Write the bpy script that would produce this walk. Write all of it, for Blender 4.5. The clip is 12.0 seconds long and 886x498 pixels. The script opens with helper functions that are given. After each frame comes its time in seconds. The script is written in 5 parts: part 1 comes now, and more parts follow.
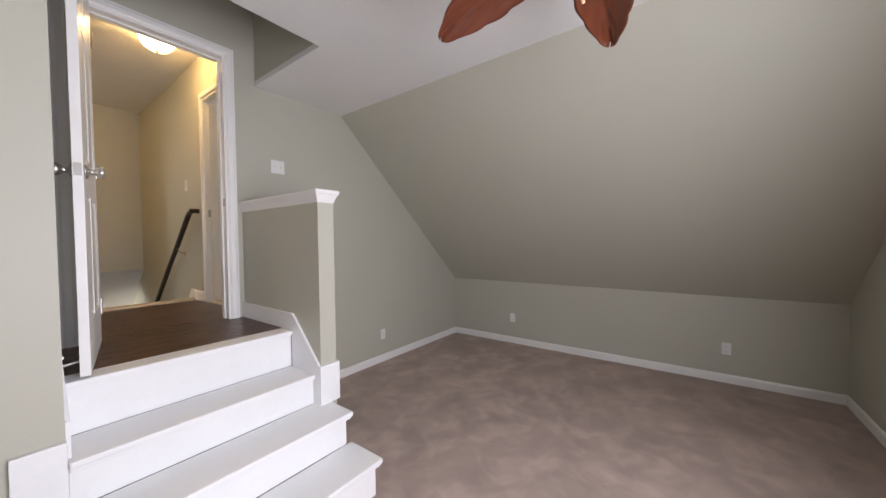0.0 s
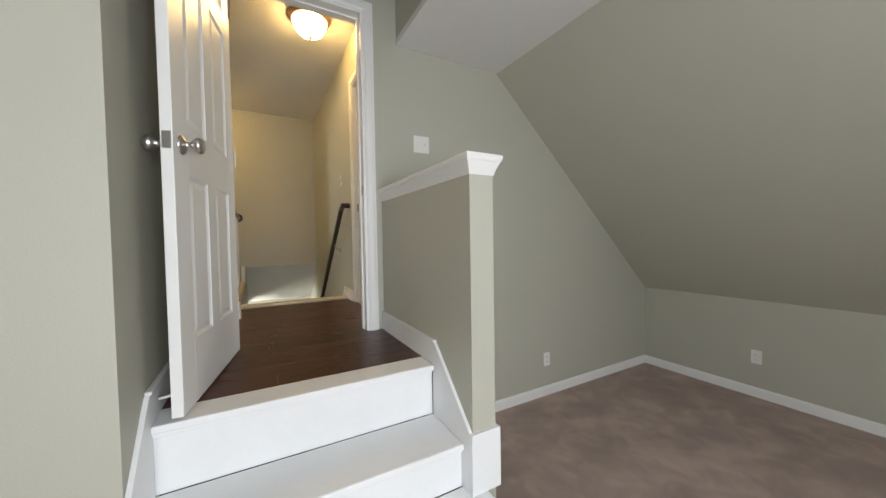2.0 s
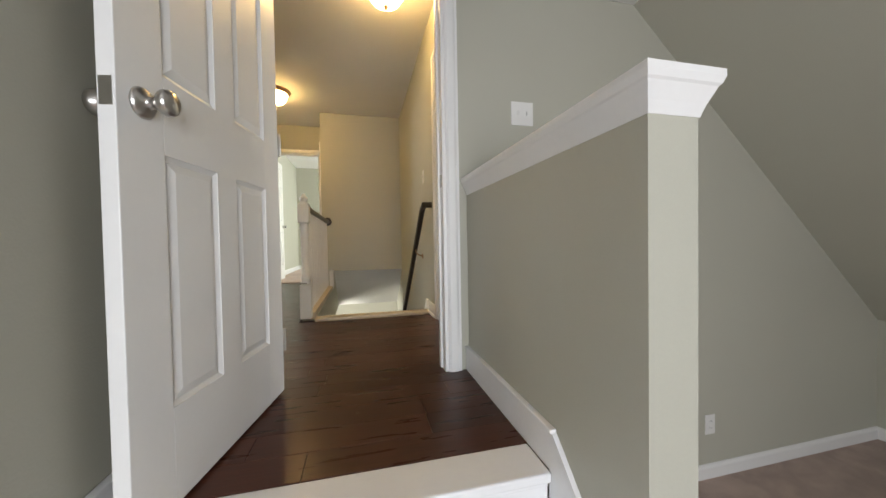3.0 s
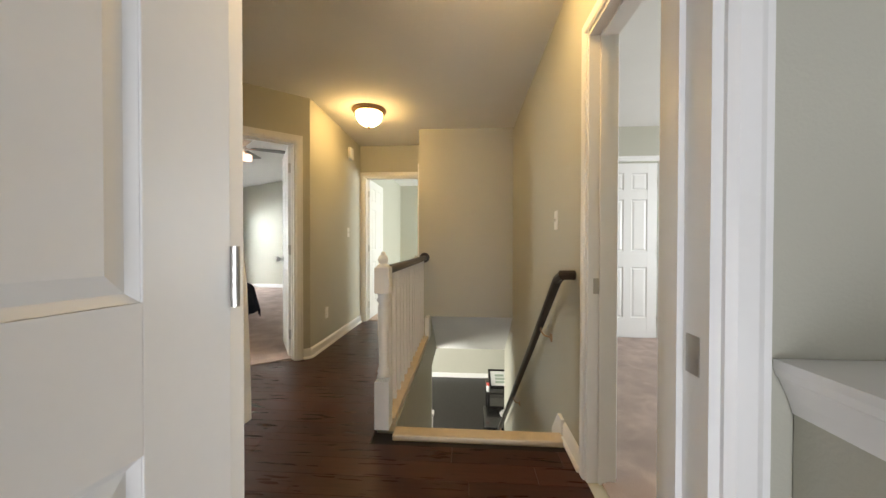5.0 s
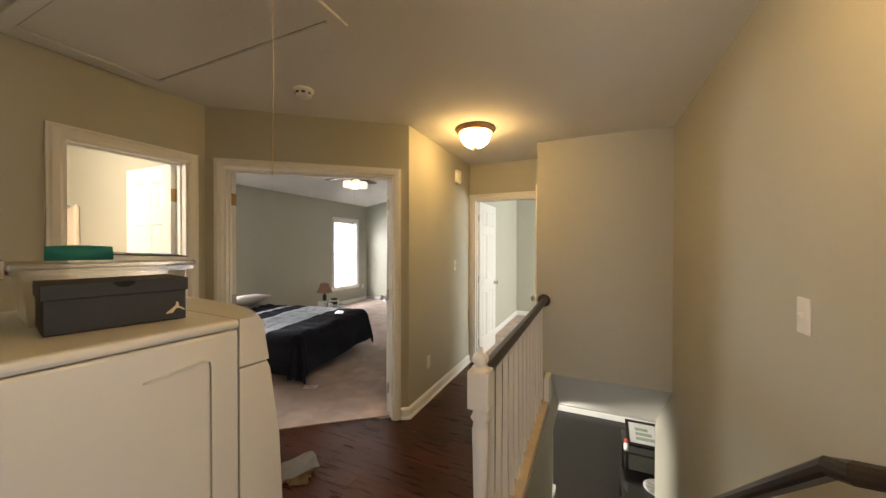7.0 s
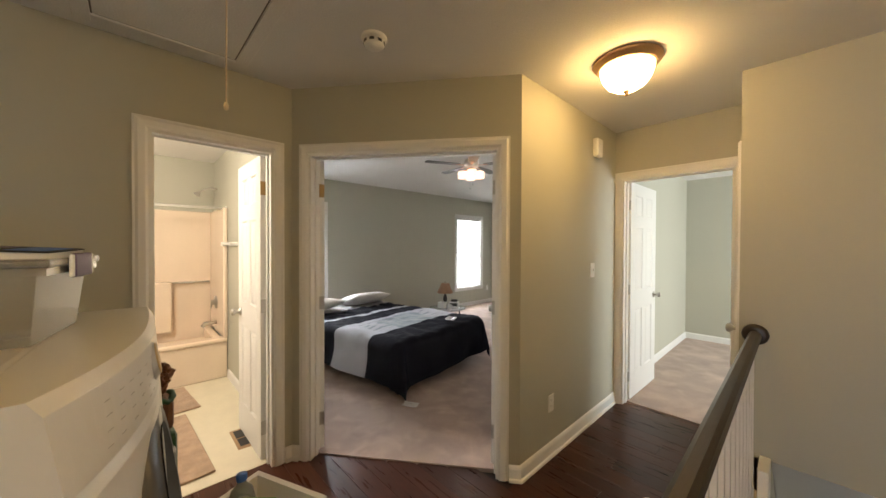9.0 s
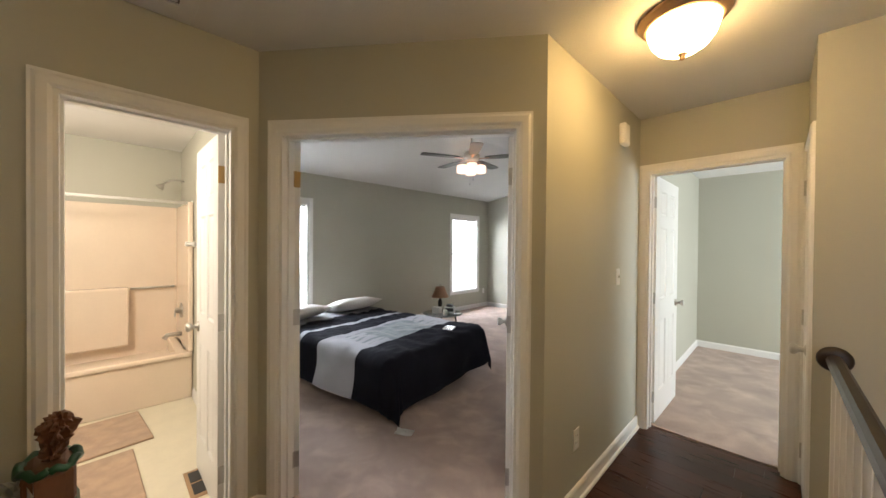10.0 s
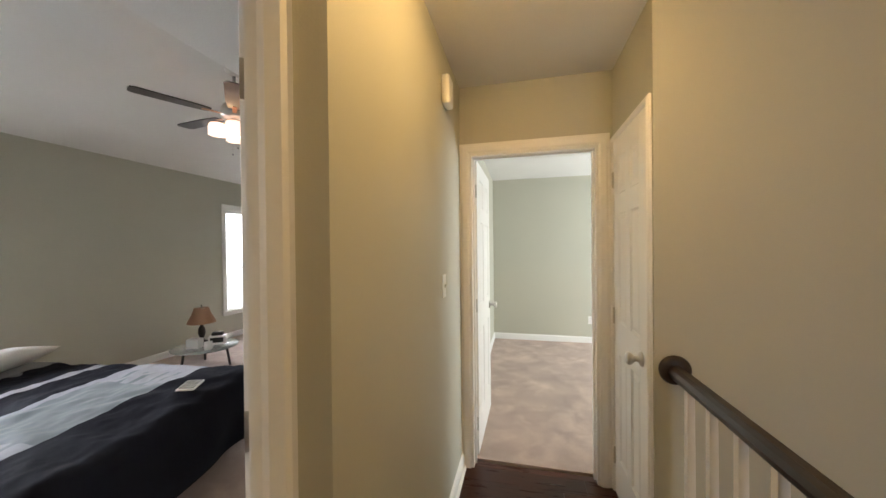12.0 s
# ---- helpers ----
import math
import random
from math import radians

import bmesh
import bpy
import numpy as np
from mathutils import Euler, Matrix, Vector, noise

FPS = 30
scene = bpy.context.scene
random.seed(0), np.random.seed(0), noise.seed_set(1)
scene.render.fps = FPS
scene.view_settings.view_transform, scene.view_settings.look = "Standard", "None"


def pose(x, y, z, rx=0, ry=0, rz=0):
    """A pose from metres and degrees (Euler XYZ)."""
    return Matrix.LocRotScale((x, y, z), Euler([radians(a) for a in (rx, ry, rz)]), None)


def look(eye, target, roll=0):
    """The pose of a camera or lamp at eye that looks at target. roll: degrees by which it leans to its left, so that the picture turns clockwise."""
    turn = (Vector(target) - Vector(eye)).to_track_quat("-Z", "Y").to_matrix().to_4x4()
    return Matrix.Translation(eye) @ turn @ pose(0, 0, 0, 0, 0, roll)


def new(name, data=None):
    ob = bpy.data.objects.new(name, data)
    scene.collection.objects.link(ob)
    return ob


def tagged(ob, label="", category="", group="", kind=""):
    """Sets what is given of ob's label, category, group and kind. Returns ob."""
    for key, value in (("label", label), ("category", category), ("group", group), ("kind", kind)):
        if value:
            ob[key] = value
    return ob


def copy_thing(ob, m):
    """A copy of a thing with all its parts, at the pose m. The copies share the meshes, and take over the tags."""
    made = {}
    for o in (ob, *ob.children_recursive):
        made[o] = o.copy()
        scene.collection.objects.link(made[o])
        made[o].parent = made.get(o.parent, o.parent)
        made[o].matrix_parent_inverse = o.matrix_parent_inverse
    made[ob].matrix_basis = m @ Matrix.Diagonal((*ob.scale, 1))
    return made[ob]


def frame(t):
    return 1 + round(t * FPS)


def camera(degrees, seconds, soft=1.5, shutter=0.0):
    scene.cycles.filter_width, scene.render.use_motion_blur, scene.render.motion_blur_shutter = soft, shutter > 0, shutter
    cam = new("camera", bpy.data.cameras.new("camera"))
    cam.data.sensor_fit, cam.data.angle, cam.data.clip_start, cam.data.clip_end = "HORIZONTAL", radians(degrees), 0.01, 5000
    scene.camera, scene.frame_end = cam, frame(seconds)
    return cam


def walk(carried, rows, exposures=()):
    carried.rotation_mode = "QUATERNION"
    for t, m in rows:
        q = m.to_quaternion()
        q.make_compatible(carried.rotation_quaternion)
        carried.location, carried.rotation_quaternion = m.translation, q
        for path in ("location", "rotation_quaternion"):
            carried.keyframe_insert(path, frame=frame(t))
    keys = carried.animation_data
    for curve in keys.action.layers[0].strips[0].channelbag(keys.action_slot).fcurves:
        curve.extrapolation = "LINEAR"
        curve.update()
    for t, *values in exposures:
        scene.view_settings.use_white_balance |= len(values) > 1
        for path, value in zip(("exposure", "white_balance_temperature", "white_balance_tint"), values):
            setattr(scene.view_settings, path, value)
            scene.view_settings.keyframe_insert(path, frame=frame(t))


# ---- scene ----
cam = camera(106.0, 12.0)
PATH = [
    (0, (-0.205, -2.896, 0.593), (1.397, -1.701, 0.542), -0.7),
    (0.5, (-0.157, -2.776, 0.605), (1.331, -1.44, 0.552), -0.7),
    (1, (-0.047, -2.634, 0.59), (1.321, -1.177, 0.533), -0.8),
    (1.5, (0.131, -2.422, 0.593), (1.332, -0.823, 0.533), -0.9),
    (2, (0.268, -2.127, 0.591), (1.236, -0.378, 0.528), -0.9),
    (2.5, (0.4, -1.829, 0.585), (1.162, 0.019, 0.537), -0.8),
    (3, (0.494, -1.534, 0.62), (0.967, 0.409, 0.575), -1.0),
    (3.5, (0.516, -1.189, 0.7), (0.73, 0.799, 0.669), -0.2),
    (5.5, (0.525, -0.354, 1.259), (0.278, 1.631, 1.242), -0.1),
    (6, (0.529, -0.194, 1.433), (0.119, 1.764, 1.424), 0.0),
    (6.5, (0.472, -0.019, 1.469), (-0.125, 1.889, 1.453), 0.2),
    (7, (0.449, 0.129, 1.454), (-0.366, 1.955, 1.437), 0.1),
    (7.5, (0.455, 0.32, 1.456), (-0.592, 2.024, 1.434), 0.2),
    (9.5, (0.014, 0.979, 1.433), (-1.469, 2.32, 1.412), 0.2),
    (10, (-0.162, 1.088, 1.444), (-1.582, 2.497, 1.425), 0.5),
    (10.5, (-0.283, 1.245, 1.423), (-1.522, 2.815, 1.409), 0.2),
    (11, (-0.4, 1.483, 1.441), (-1.399, 3.215, 1.429), 0.1),
    (11.5, (-0.517, 1.723, 1.441), (-1.236, 3.589, 1.43), -0.1),
    (12, (-0.57, 1.956, 1.437), (-1.031, 3.903, 1.424), -0.6),
]
walk(cam, [(t, look(eye, target, roll)) for t, eye, target, roll in PATH], [
    (0, 0.07, 6500, 14), (1, 0.12, 6500, 3), (1.6, 0.08, 6500, 2), (2.5, 0.04, 6500, 6), (3.5, 0.06, 6500, 6), (5.5, 0.22, 6350, 8), (6, 0.06, 6500, 10), (6.5, 0.0, 6700, 10),
    (7.5, -0.04, 6750, 11), (9.3, 0.02, 6350, 10), (10.5, 0.02, 6050, 11), (12, 0.06, 6250, 11)])
XK = 3.975
DX0, DX1 = 0.066, 0.887
RD0, RD1 = 0.30, 1.055
YE = 3.485         # wall above the stairs' end
XC = -0.045        # corridor's right wall
WN0, WN1, WF0, WF1, WZ0, WZ1 = 2.33, 3.20, 6.315, 7.185, 0.44, 2.09
FANX, FANY, FANA = 0.885, -2.64, 4.4

# ---- world, large lights ----
world = bpy.data.worlds.new("world")
scene.world = world
world.use_nodes = True
wn = world.node_tree.nodes
sky = wn.new("ShaderNodeTexSky")
sky.sky_type, sky.sun_disc = "NISHITA", False
sky.sun_elevation, sky.sun_rotation = radians(50), radians(200)
world.node_tree.links.new(sky.outputs[0], wn["Background"].inputs[0])
wn["Background"].inputs[1].default_value = 0.12


def lamp(name, kind, m, energy, colour, size=0.1, size_y=0.0):
    """A light: a window's sky light, a bulb or an added fill."""
    data = bpy.data.lights.new(name, kind)
    data.energy, data.color = energy, colour
    if kind == "AREA":
        data.shape, data.size, data.size_y = "RECTANGLE", size, size_y
    elif kind == "POINT":
        data.shadow_soft_size = size
    ob = new(name, data)
    ob.matrix_world = m
    return ob


DAY = (0.95, 0.97, 1.0)
LAWN = (0.95, 1.0, 0.97)
EVE = (0.93, 0.945, 1.03)
LOW = (1.0, 0.95, 0.86)
WARM = (1.0, 0.62, 0.30)
WIN_LIGHTS = [
    # name, eye, target, width, height, watts: the sky's light in each window opening; the last row is an added fill
    ("window_light_attic", (0.45, -3.90, 0.52), (0.45, 0, 0.52), 1.7, 1.3, 79),
    ("window_light_master_far", (-5.45, 6.66, 1.26), (0, 6.66, 1.26), 0.95, 1.8, 185),
    ("window_light_master_near", (-5.45, 2.73, 1.26), (0, 2.73, 1.26), 0.95, 1.8, 225),
    ("window_light_bedroom", (4.5, 1.8, 1.3), (0, 1.8, 1.3), 1.5, 1.3, 70),
    ("window_light_far_room", (2.5, 6.0, 1.3), (-2, 6.0, 1.3), 1.5, 1.3, 105),
    ("window_light_downstairs", (-1.6, 1.36, -1.5), (-0.6, 9, -1.7), 2.0, 1.6, 340),
    # added unseen side light, aimed so that it brightens the stair soffit
    ("window_light_downstairs_side", (-3.4, 4.3, -1.5), (3, 4.1, -1.3), 1.8, 1.6, 230),
]
for n, e, t, w, h, p in WIN_LIGHTS:
    lamp(n, "AREA", look(e, t), p, LAWN if "far_room" in n else EVE if "attic" in n else LOW if "downstairs" in n else DAY, w, h)
lamp("bulb_bath", "POINT", pose(-2.9, 0.2, 2.0), 84, (1.0, 0.86, 0.70), 0.12)

# ---- materials ----


def mat(name, base, rough=0.6, metal=0.0, bump=0.0, scale=40.0, vary=0.06, vscale=3.0, stretch=(1, 1, 1), coat=0.0, sheen=0.0,
        random_piece=0.0, emit=None, power=0.0, transmission=0.0, detail=4.0, rvary=0.0, distort=0.0, spec=0.5, patches=0.0):
    """A node material: base colour varied at two scales, fine relief, and roughness that wanders."""
    m = bpy.data.materials.new(name)
    m.use_nodes = True
    nt = m.node_tree
    b = nt.nodes["Principled BSDF"]
    b.inputs["Roughness"].default_value, b.inputs["Metallic"].default_value = rough, metal
    b.inputs["Coat Weight"].default_value, b.inputs["Sheen Weight"].default_value = coat, sheen
    b.inputs["Transmission Weight"].default_value = transmission
    b.inputs["Specular IOR Level"].default_value = spec
    tc = nt.nodes.new("ShaderNodeTexCoord")
    mp = nt.nodes.new("ShaderNodeMapping")
    mp.inputs["Scale"].default_value = stretch
    nt.links.new(tc.outputs["Object"], mp.inputs["Vector"])

    def noise_tex(s, d):
        n = nt.nodes.new("ShaderNodeTexNoise")
        n.inputs["Scale"].default_value, n.inputs["Detail"].default_value = s, d
        nt.links.new(mp.outputs[0], n.inputs["Vector"])
        return n

    big, fine = noise_tex(vscale, 3), noise_tex(scale, detail)
    big.inputs["Distortion"].default_value = distort
    add = nt.nodes.new("ShaderNodeMath")
    add.operation = "MULTIPLY_ADD"
    nt.links.new(fine.outputs["Fac"], add.inputs[0])
    add.inputs[1].default_value = 0.5
    nt.links.new(big.outputs["Fac"], add.inputs[2])
    rng = nt.nodes.new("ShaderNodeMapRange")
    rng.inputs["From Min"].default_value, rng.inputs["From Max"].default_value = 0.45, 1.05
    rng.inputs["To Min"].default_value, rng.inputs["To Max"].default_value = 1 - vary, 1 + vary
    nt.links.new(add.outputs[0], rng.inputs["Value"])
    val = rng.outputs[0]
    if random_piece:
        info = nt.nodes.new("ShaderNodeObjectInfo")
        r2 = nt.nodes.new("ShaderNodeMapRange")
        r2.inputs["To Min"].default_value, r2.inputs["To Max"].default_value = 1 - random_piece, 1 + random_piece
        nt.links.new(info.outputs["Random"], r2.inputs["Value"])
        mul = nt.nodes.new("ShaderNodeMath")
        mul.operation = "MULTIPLY"
        nt.links.new(val, mul.inputs[0])
        nt.links.new(r2.outputs[0], mul.inputs[1])
        val = mul.outputs[0]
    if patches:
        wide = noise_tex(1.5, 4)
        wide.inputs["Distortion"].default_value = 1.6
        pn = noise_tex(5.5, 5)
        pn.inputs["Distortion"].default_value = 0.9
        pr = nt.nodes.new("ShaderNodeMapRange")
        pr.inputs["From Min"].default_value, pr.inputs["From Max"].default_value = 0.47, 0.62
        pr.inputs["To Min"].default_value, pr.inputs["To Max"].default_value = 1 - patches / 4, 1 + patches
        both = nt.nodes.new("ShaderNodeMix")
        both.data_type = "FLOAT"
        both.inputs["Factor"].default_value = 0.5
        nt.links.new(pn.outputs["Fac"], both.inputs["A"])
        nt.links.new(wide.outputs["Fac"], both.inputs["B"])
        nt.links.new(both.outputs["Result"], pr.inputs["Value"])
        pm = nt.nodes.new("ShaderNodeMath")
        pm.operation = "MULTIPLY"
        nt.links.new(val, pm.inputs[0])
        nt.links.new(pr.outputs[0], pm.inputs[1])
        val = pm.outputs[0]
    mixc = nt.nodes.new("ShaderNodeMix")
    mixc.data_type, mixc.blend_type = "RGBA", "MULTIPLY"
    mixc.inputs["Factor"].default_value = 1.0
    mixc.inputs["A"].default_value = (*base, 1)
    nt.links.new(val, mixc.inputs["B"])
    nt.links.new(mixc.outputs["Result"], b.inputs["Base Color"])
    if bump:
        bp = nt.nodes.new("ShaderNodeBump")
        bp.inputs["Strength"].default_value, bp.inputs["Distance"].default_value = min(bump, 1.0), 0.004
        nt.links.new(fine.outputs["Fac"], bp.inputs["Height"])
        nt.links.new(bp.outputs[0], b.inputs["Normal"])
    if rvary:
        rr = nt.nodes.new("ShaderNodeMapRange")
        rr.inputs["From Min"].default_value, rr.inputs["From Max"].default_value = 0.3, 0.7
        rr.inputs["To Min"].default_value, rr.inputs["To Max"].default_value = rough - rvary, rough + rvary
        nt.links.new(big.outputs["Fac"], rr.inputs["Value"])
        nt.links.new(rr.outputs[0], b.inputs["Roughness"])
    if emit:
        b.inputs["Emission Color"].default_value, b.inputs["Emission Strength"].default_value = (*emit, 1), power
    return m


PAINT = mat("wall_paint", (0.460, 0.450, 0.375), 0.55, bump=0.12, scale=160, vary=0.025, vscale=1.2)
CEIL = mat("ceiling_paint", (0.74, 0.73, 0.71), 0.85, bump=0.5, scale=120, vary=0.03, vscale=2)
TRIM = mat("trim_paint", (0.80, 0.79, 0.77), 0.35, bump=0.05, scale=60, vary=0.02, vscale=4, rvary=0.06)
STEP = mat("step_paint", (0.80, 0.80, 0.80), 0.38, bump=0.08, scale=50, vary=0.03, vscale=5, rvary=0.08)
CARPET = mat("carpet_pile", (0.41, 0.312, 0.265), 0.95, bump=1.0, scale=260, vary=0.20, vscale=3.4, sheen=0.1, detail=6, distort=0.5, patches=0.19)
SUBFLOOR = mat("floor_gap", (0.012, 0.008, 0.007), 0.7)
WOOD = mat("dark_plank", (0.055, 0.0185, 0.011), 0.31, bump=0.06, scale=12, vary=0.30, vscale=4, stretch=(1, 9, 9), random_piece=0.30, rvary=0.06, spec=0.27)
DOWNWOOD = mat("charcoal_plank", (0.022, 0.018, 0.017), 0.35, bump=0.06, scale=12, vary=0.3, vscale=4, stretch=(9, 1, 9), spec=0.3)
DARKWOOD = mat("rail_wood", (0.022, 0.014, 0.011), 0.35, bump=0.15, scale=30, vary=0.3, vscale=6, stretch=(6, 1, 6))
NICKEL = mat("brushed_nickel", (0.55, 0.53, 0.50), 0.28, 1.0, vary=0.05, scale=90)
BRASS = mat("aged_brass", (0.40, 0.27, 0.12), 0.45, 0.8, vary=0.1, scale=60)
BRONZE = mat("lamp_bronze", (0.45, 0.30, 0.18), 0.38, 0.65, vary=0.1, scale=60)
PLASTIC = mat("white_plastic", (0.78, 0.77, 0.74), 0.35, vary=0.02)
VINYL = mat("bath_vinyl", (0.72, 0.66, 0.52), 0.4, bump=0.1, scale=30, vary=0.05, vscale=8)
GLASSLAMP = mat("lamp_glass", (0.9, 0.85, 0.75), 0.4, emit=(1.0, 0.62, 0.225), power=45.0)

# ---- mesh helpers ----


def add_box(bm, x0, x1, y0, y1, z0, z1, bevel=0.0):
    v = [bm.verts.new(c) for c in ((x0, y0, z0), (x1, y0, z0), (x1, y1, z0), (x0, y1, z0), (x0, y0, z1), (x1, y0, z1), (x1, y1, z1), (x0, y1, z1))]
    f = [bm.faces.new([v[i] for i in q]) for q in ((0, 3, 2, 1), (4, 5, 6, 7), (0, 1, 5, 4), (1, 2, 6, 5), (2, 3, 7, 6), (3, 0, 4, 7))]
    if bevel:
        bmesh.ops.bevel(bm, geom=list({e for q in f for e in q.edges}), offset=bevel, segments=2, affect="EDGES", profile=0.5)
    return bm


def box_bm(x0, x1, y0, y1, z0, z1, bevel=0.0):
    return add_box(bmesh.new(), x0, x1, y0, y1, z0, z1, bevel)


def lathe_bm(profile, steps=24, cap=True):
    """A body turned round z from (radius, height) pairs."""
    bm = bmesh.new()
    rings = []
    for r, z in profile:
        rings.append([bm.verts.new((r * math.cos(2 * math.pi * k / steps), r * math.sin(2 * math.pi * k / steps), z)) for k in range(steps)])
    for a, b in zip(rings, rings[1:]):
        for k in range(steps):
            bm.faces.new((a[k], a[(k + 1) % steps], b[(k + 1) % steps], b[k]))
    if cap:
        bm.faces.new(list(reversed(rings[0])))
        bm.faces.new(rings[-1])
    for f in bm.faces:
        f.smooth = True
    return bm


def sweep_bm(points, section, closed=False):
    """A section of (across, up) pairs drawn along a path of points, kept upright, mitred at its turns."""
    bm = bmesh.new()
    pts = [Vector(p) for p in points]
    rings = []
    for i, p in enumerate(pts):
        a = (p - pts[i - 1]).normalized() if i else (pts[1] - p).normalized()
        b = (pts[i + 1] - p).normalized() if i + 1 < len(pts) else a
        ahead = (a + b).normalized()
        up = Vector((0, 0, 1)) if abs(ahead.z) < 0.95 else Vector((0, 1, 0))
        side = ahead.cross(up).normalized()
        up = side.cross(ahead).normalized()
        grow = 1 / max(0.35, ahead.dot(a))
        rings.append([bm.verts.new(p + side * s * grow + up * u) for s, u in section])
    n = len(section)
    for a, b in zip(rings, rings[1:]):
        for k in range(n):
            bm.faces.new((a[k], a[(k + 1) % n], b[(k + 1) % n], b[k]))
    bm.faces.new(list(reversed(rings[0])))
    bm.faces.new(rings[-1])
    bmesh.ops.recalc_face_normals(bm, faces=bm.faces)
    return bm


def circle(r, n=12, cy=0.0):
    return [(r * math.cos(2 * math.pi * k / n), cy + r * math.sin(2 * math.pi * k / n)) for k in range(n)]


def tube_bm(points, r, n=12):
    bm = sweep_bm(points, circle(r, n))
    for f in bm.faces:
        f.smooth = len(f.verts) == 4
    return bm


def prism_bm(outline, z0, z1):
    """A flat outline of (x, y) pairs given a thickness."""
    bm = bmesh.new()
    a = [bm.verts.new((x, y, z0)) for x, y in outline]
    b = [bm.verts.new((x, y, z1)) for x, y in outline]
    n = len(a)
    bm.faces.new(list(reversed(a)))
    bm.faces.new(b)
    for k in range(n):
        bm.faces.new((a[k], a[(k + 1) % n], b[(k + 1) % n], b[k]))
    bmesh.ops.recalc_face_normals(bm, faces=bm.faces)
    return bm


def turned(bm, m):
    bm.transform(m)
    return bm


def mesh_of(name, bm, material):
    me = bpy.data.meshes.new(name)
    bm.to_mesh(me)
    bm.free()
    for q in (material if isinstance(material, (list, tuple)) else [material]):
        me.materials.append(q)
    return me


def part(name, bm, material, parent=None, label="", m=None):
    """Links a bmesh as one mesh object under a thing or under a part."""
    ob = new(name, mesh_of(name, bm, material))
    if parent:
        ob.parent = parent
    if m:
        ob.matrix_basis = m
    if label:
        ob["label"] = label
    return ob


def thing(name, m, label, category, group="", kind=""):
    ob = new(name)
    ob.empty_display_size = 0.1
    ob.matrix_basis = m
    return tagged(ob, label, category, group, kind)


def solid(name, bm, material, label, category, kind="structure"):
    return tagged(part(name, bm, material), label, category, "", kind)


def face_pose(p0, p1):
    """A frame whose x runs from p0 to p1 along a wall, y to its left, z up."""
    return pose(p0[0], p0[1], 0, 0, 0, math.degrees(math.atan2(p1[1] - p0[1], p1[0] - p0[0])))


def wall(name, p0, p1, z0, z1, thick, openings=(), label="greige painted drywall wall", material=None):
    """A wall whose seen face runs p0 to p1, its body to the left of that way; openings are (s0, s1, bottom, top)."""
    length = math.hypot(p1[0] - p0[0], p1[1] - p0[1])
    bm = bmesh.new()
    s = 0.0
    for a, b, lo, hi in sorted(openings):
        if a > s:
            add_box(bm, s, a, 0, thick, z0, z1)
        if lo > z0:
            add_box(bm, a, b, 0, thick, z0, lo)
        if hi < z1:
            add_box(bm, a, b, 0, thick, hi, z1)
        s = b
    if s < length:
        add_box(bm, s, length, 0, thick, z0, z1)
    ob = solid(name, bm, material or PAINT, label, "wall")
    ob.matrix_basis = face_pose(p0, p1)
    return ob


CASING = [(0, 0), (0, 0.011), (0.012, 0.018), (0.040, 0.018), (0.052, 0.012), (0.062, 0.012), (0.062, 0)]


def casing(name, p0, p1, s0, s1, top, y=0.0, side=-1, bottom=0.0, label="white painted door casing", width=0.062):
    """Profiled casing round an opening, mitred, on the face at local y, standing out to the given side."""
    k = width / 0.062
    bm = bmesh.new()
    path = [(s0, bottom, -1, 0), (s0, top, -1, 1), (s1, top, 1, 1), (s1, bottom, 1, 0)]
    rings = []
    for s, z, dx, dz in path:
        rings.append([bm.verts.new((s + dx * u * k, y + side * d, z + dz * u * k)) for u, d in CASING])
    n = len(CASING)
    for a, b in zip(rings, rings[1:]):
        for i in range(n):
            bm.faces.new((a[i], a[(i + 1) % n], b[(i + 1) % n], b[i]))
    bm.faces.new(rings[0])
    bm.faces.new(rings[-1])
    bmesh.ops.recalc_face_normals(bm, faces=bm.faces)
    ob = solid(name, bm, TRIM, label, "door trim")
    ob.matrix_basis = face_pose(p0, p1)
    return ob


def lining(name, p0, p1, s0, s1, top, thick, stop=0.0):
    """The jamb boards inside an opening, with a door stop."""
    bm = bmesh.new()
    e = 0.004
    add_box(bm, s0, s0 + 0.016, -e, thick + e, 0, top)
    add_box(bm, s1 - 0.016, s1, -e, thick + e, 0, top)
    add_box(bm, s0 + 0.016, s1 - 0.016, -e, thick + e, top - 0.016, top)
    c = stop or thick / 2
    add_box(bm, s0 + 0.016, s0 + 0.026, c - 0.016, c + 0.016, 0, top - 0.016)
    add_box(bm, s1 - 0.026, s1 - 0.016, c - 0.016, c + 0.016, 0, top - 0.016)
    add_box(bm, s0 + 0.026, s1 - 0.026, c - 0.016, c + 0.016, top - 0.026, top - 0.016)
    ob = solid(name, bm, TRIM, "white painted door jamb with stop", "door frame")
    ob.matrix_basis = face_pose(p0, p1)
    return ob


BASE = [(0, 0), (0.014, 0), (0.014, 0.075), (0.009, 0.088), (0.004, 0.094), (0, 0.096)]


def baseboard(points, z=0.0, right=True, height=0.096, label="white painted baseboard", shoe=False):
    """A skirting along a line of points, on the right-hand side of the way."""
    k = height / 0.096
    base = [(0, 0), (0.027, 0), (0.027, 0.008), (0.024, 0.015), (0.014, 0.019)] + BASE[2:] if shoe else BASE
    sec = [((d if right else -d), u * k) for d, u in base]
    return solid("baseboard", sweep_bm([(x, y, z) for x, y in points], sec), TRIM, label, "baseboard")


# ---- large structure ----
H = 2.468          # upstairs ceiling
CF = -0.810        # carpeted attic room's floor
AC = 1.88          # attic room's ceiling
DT = 2.035          # door openings' top

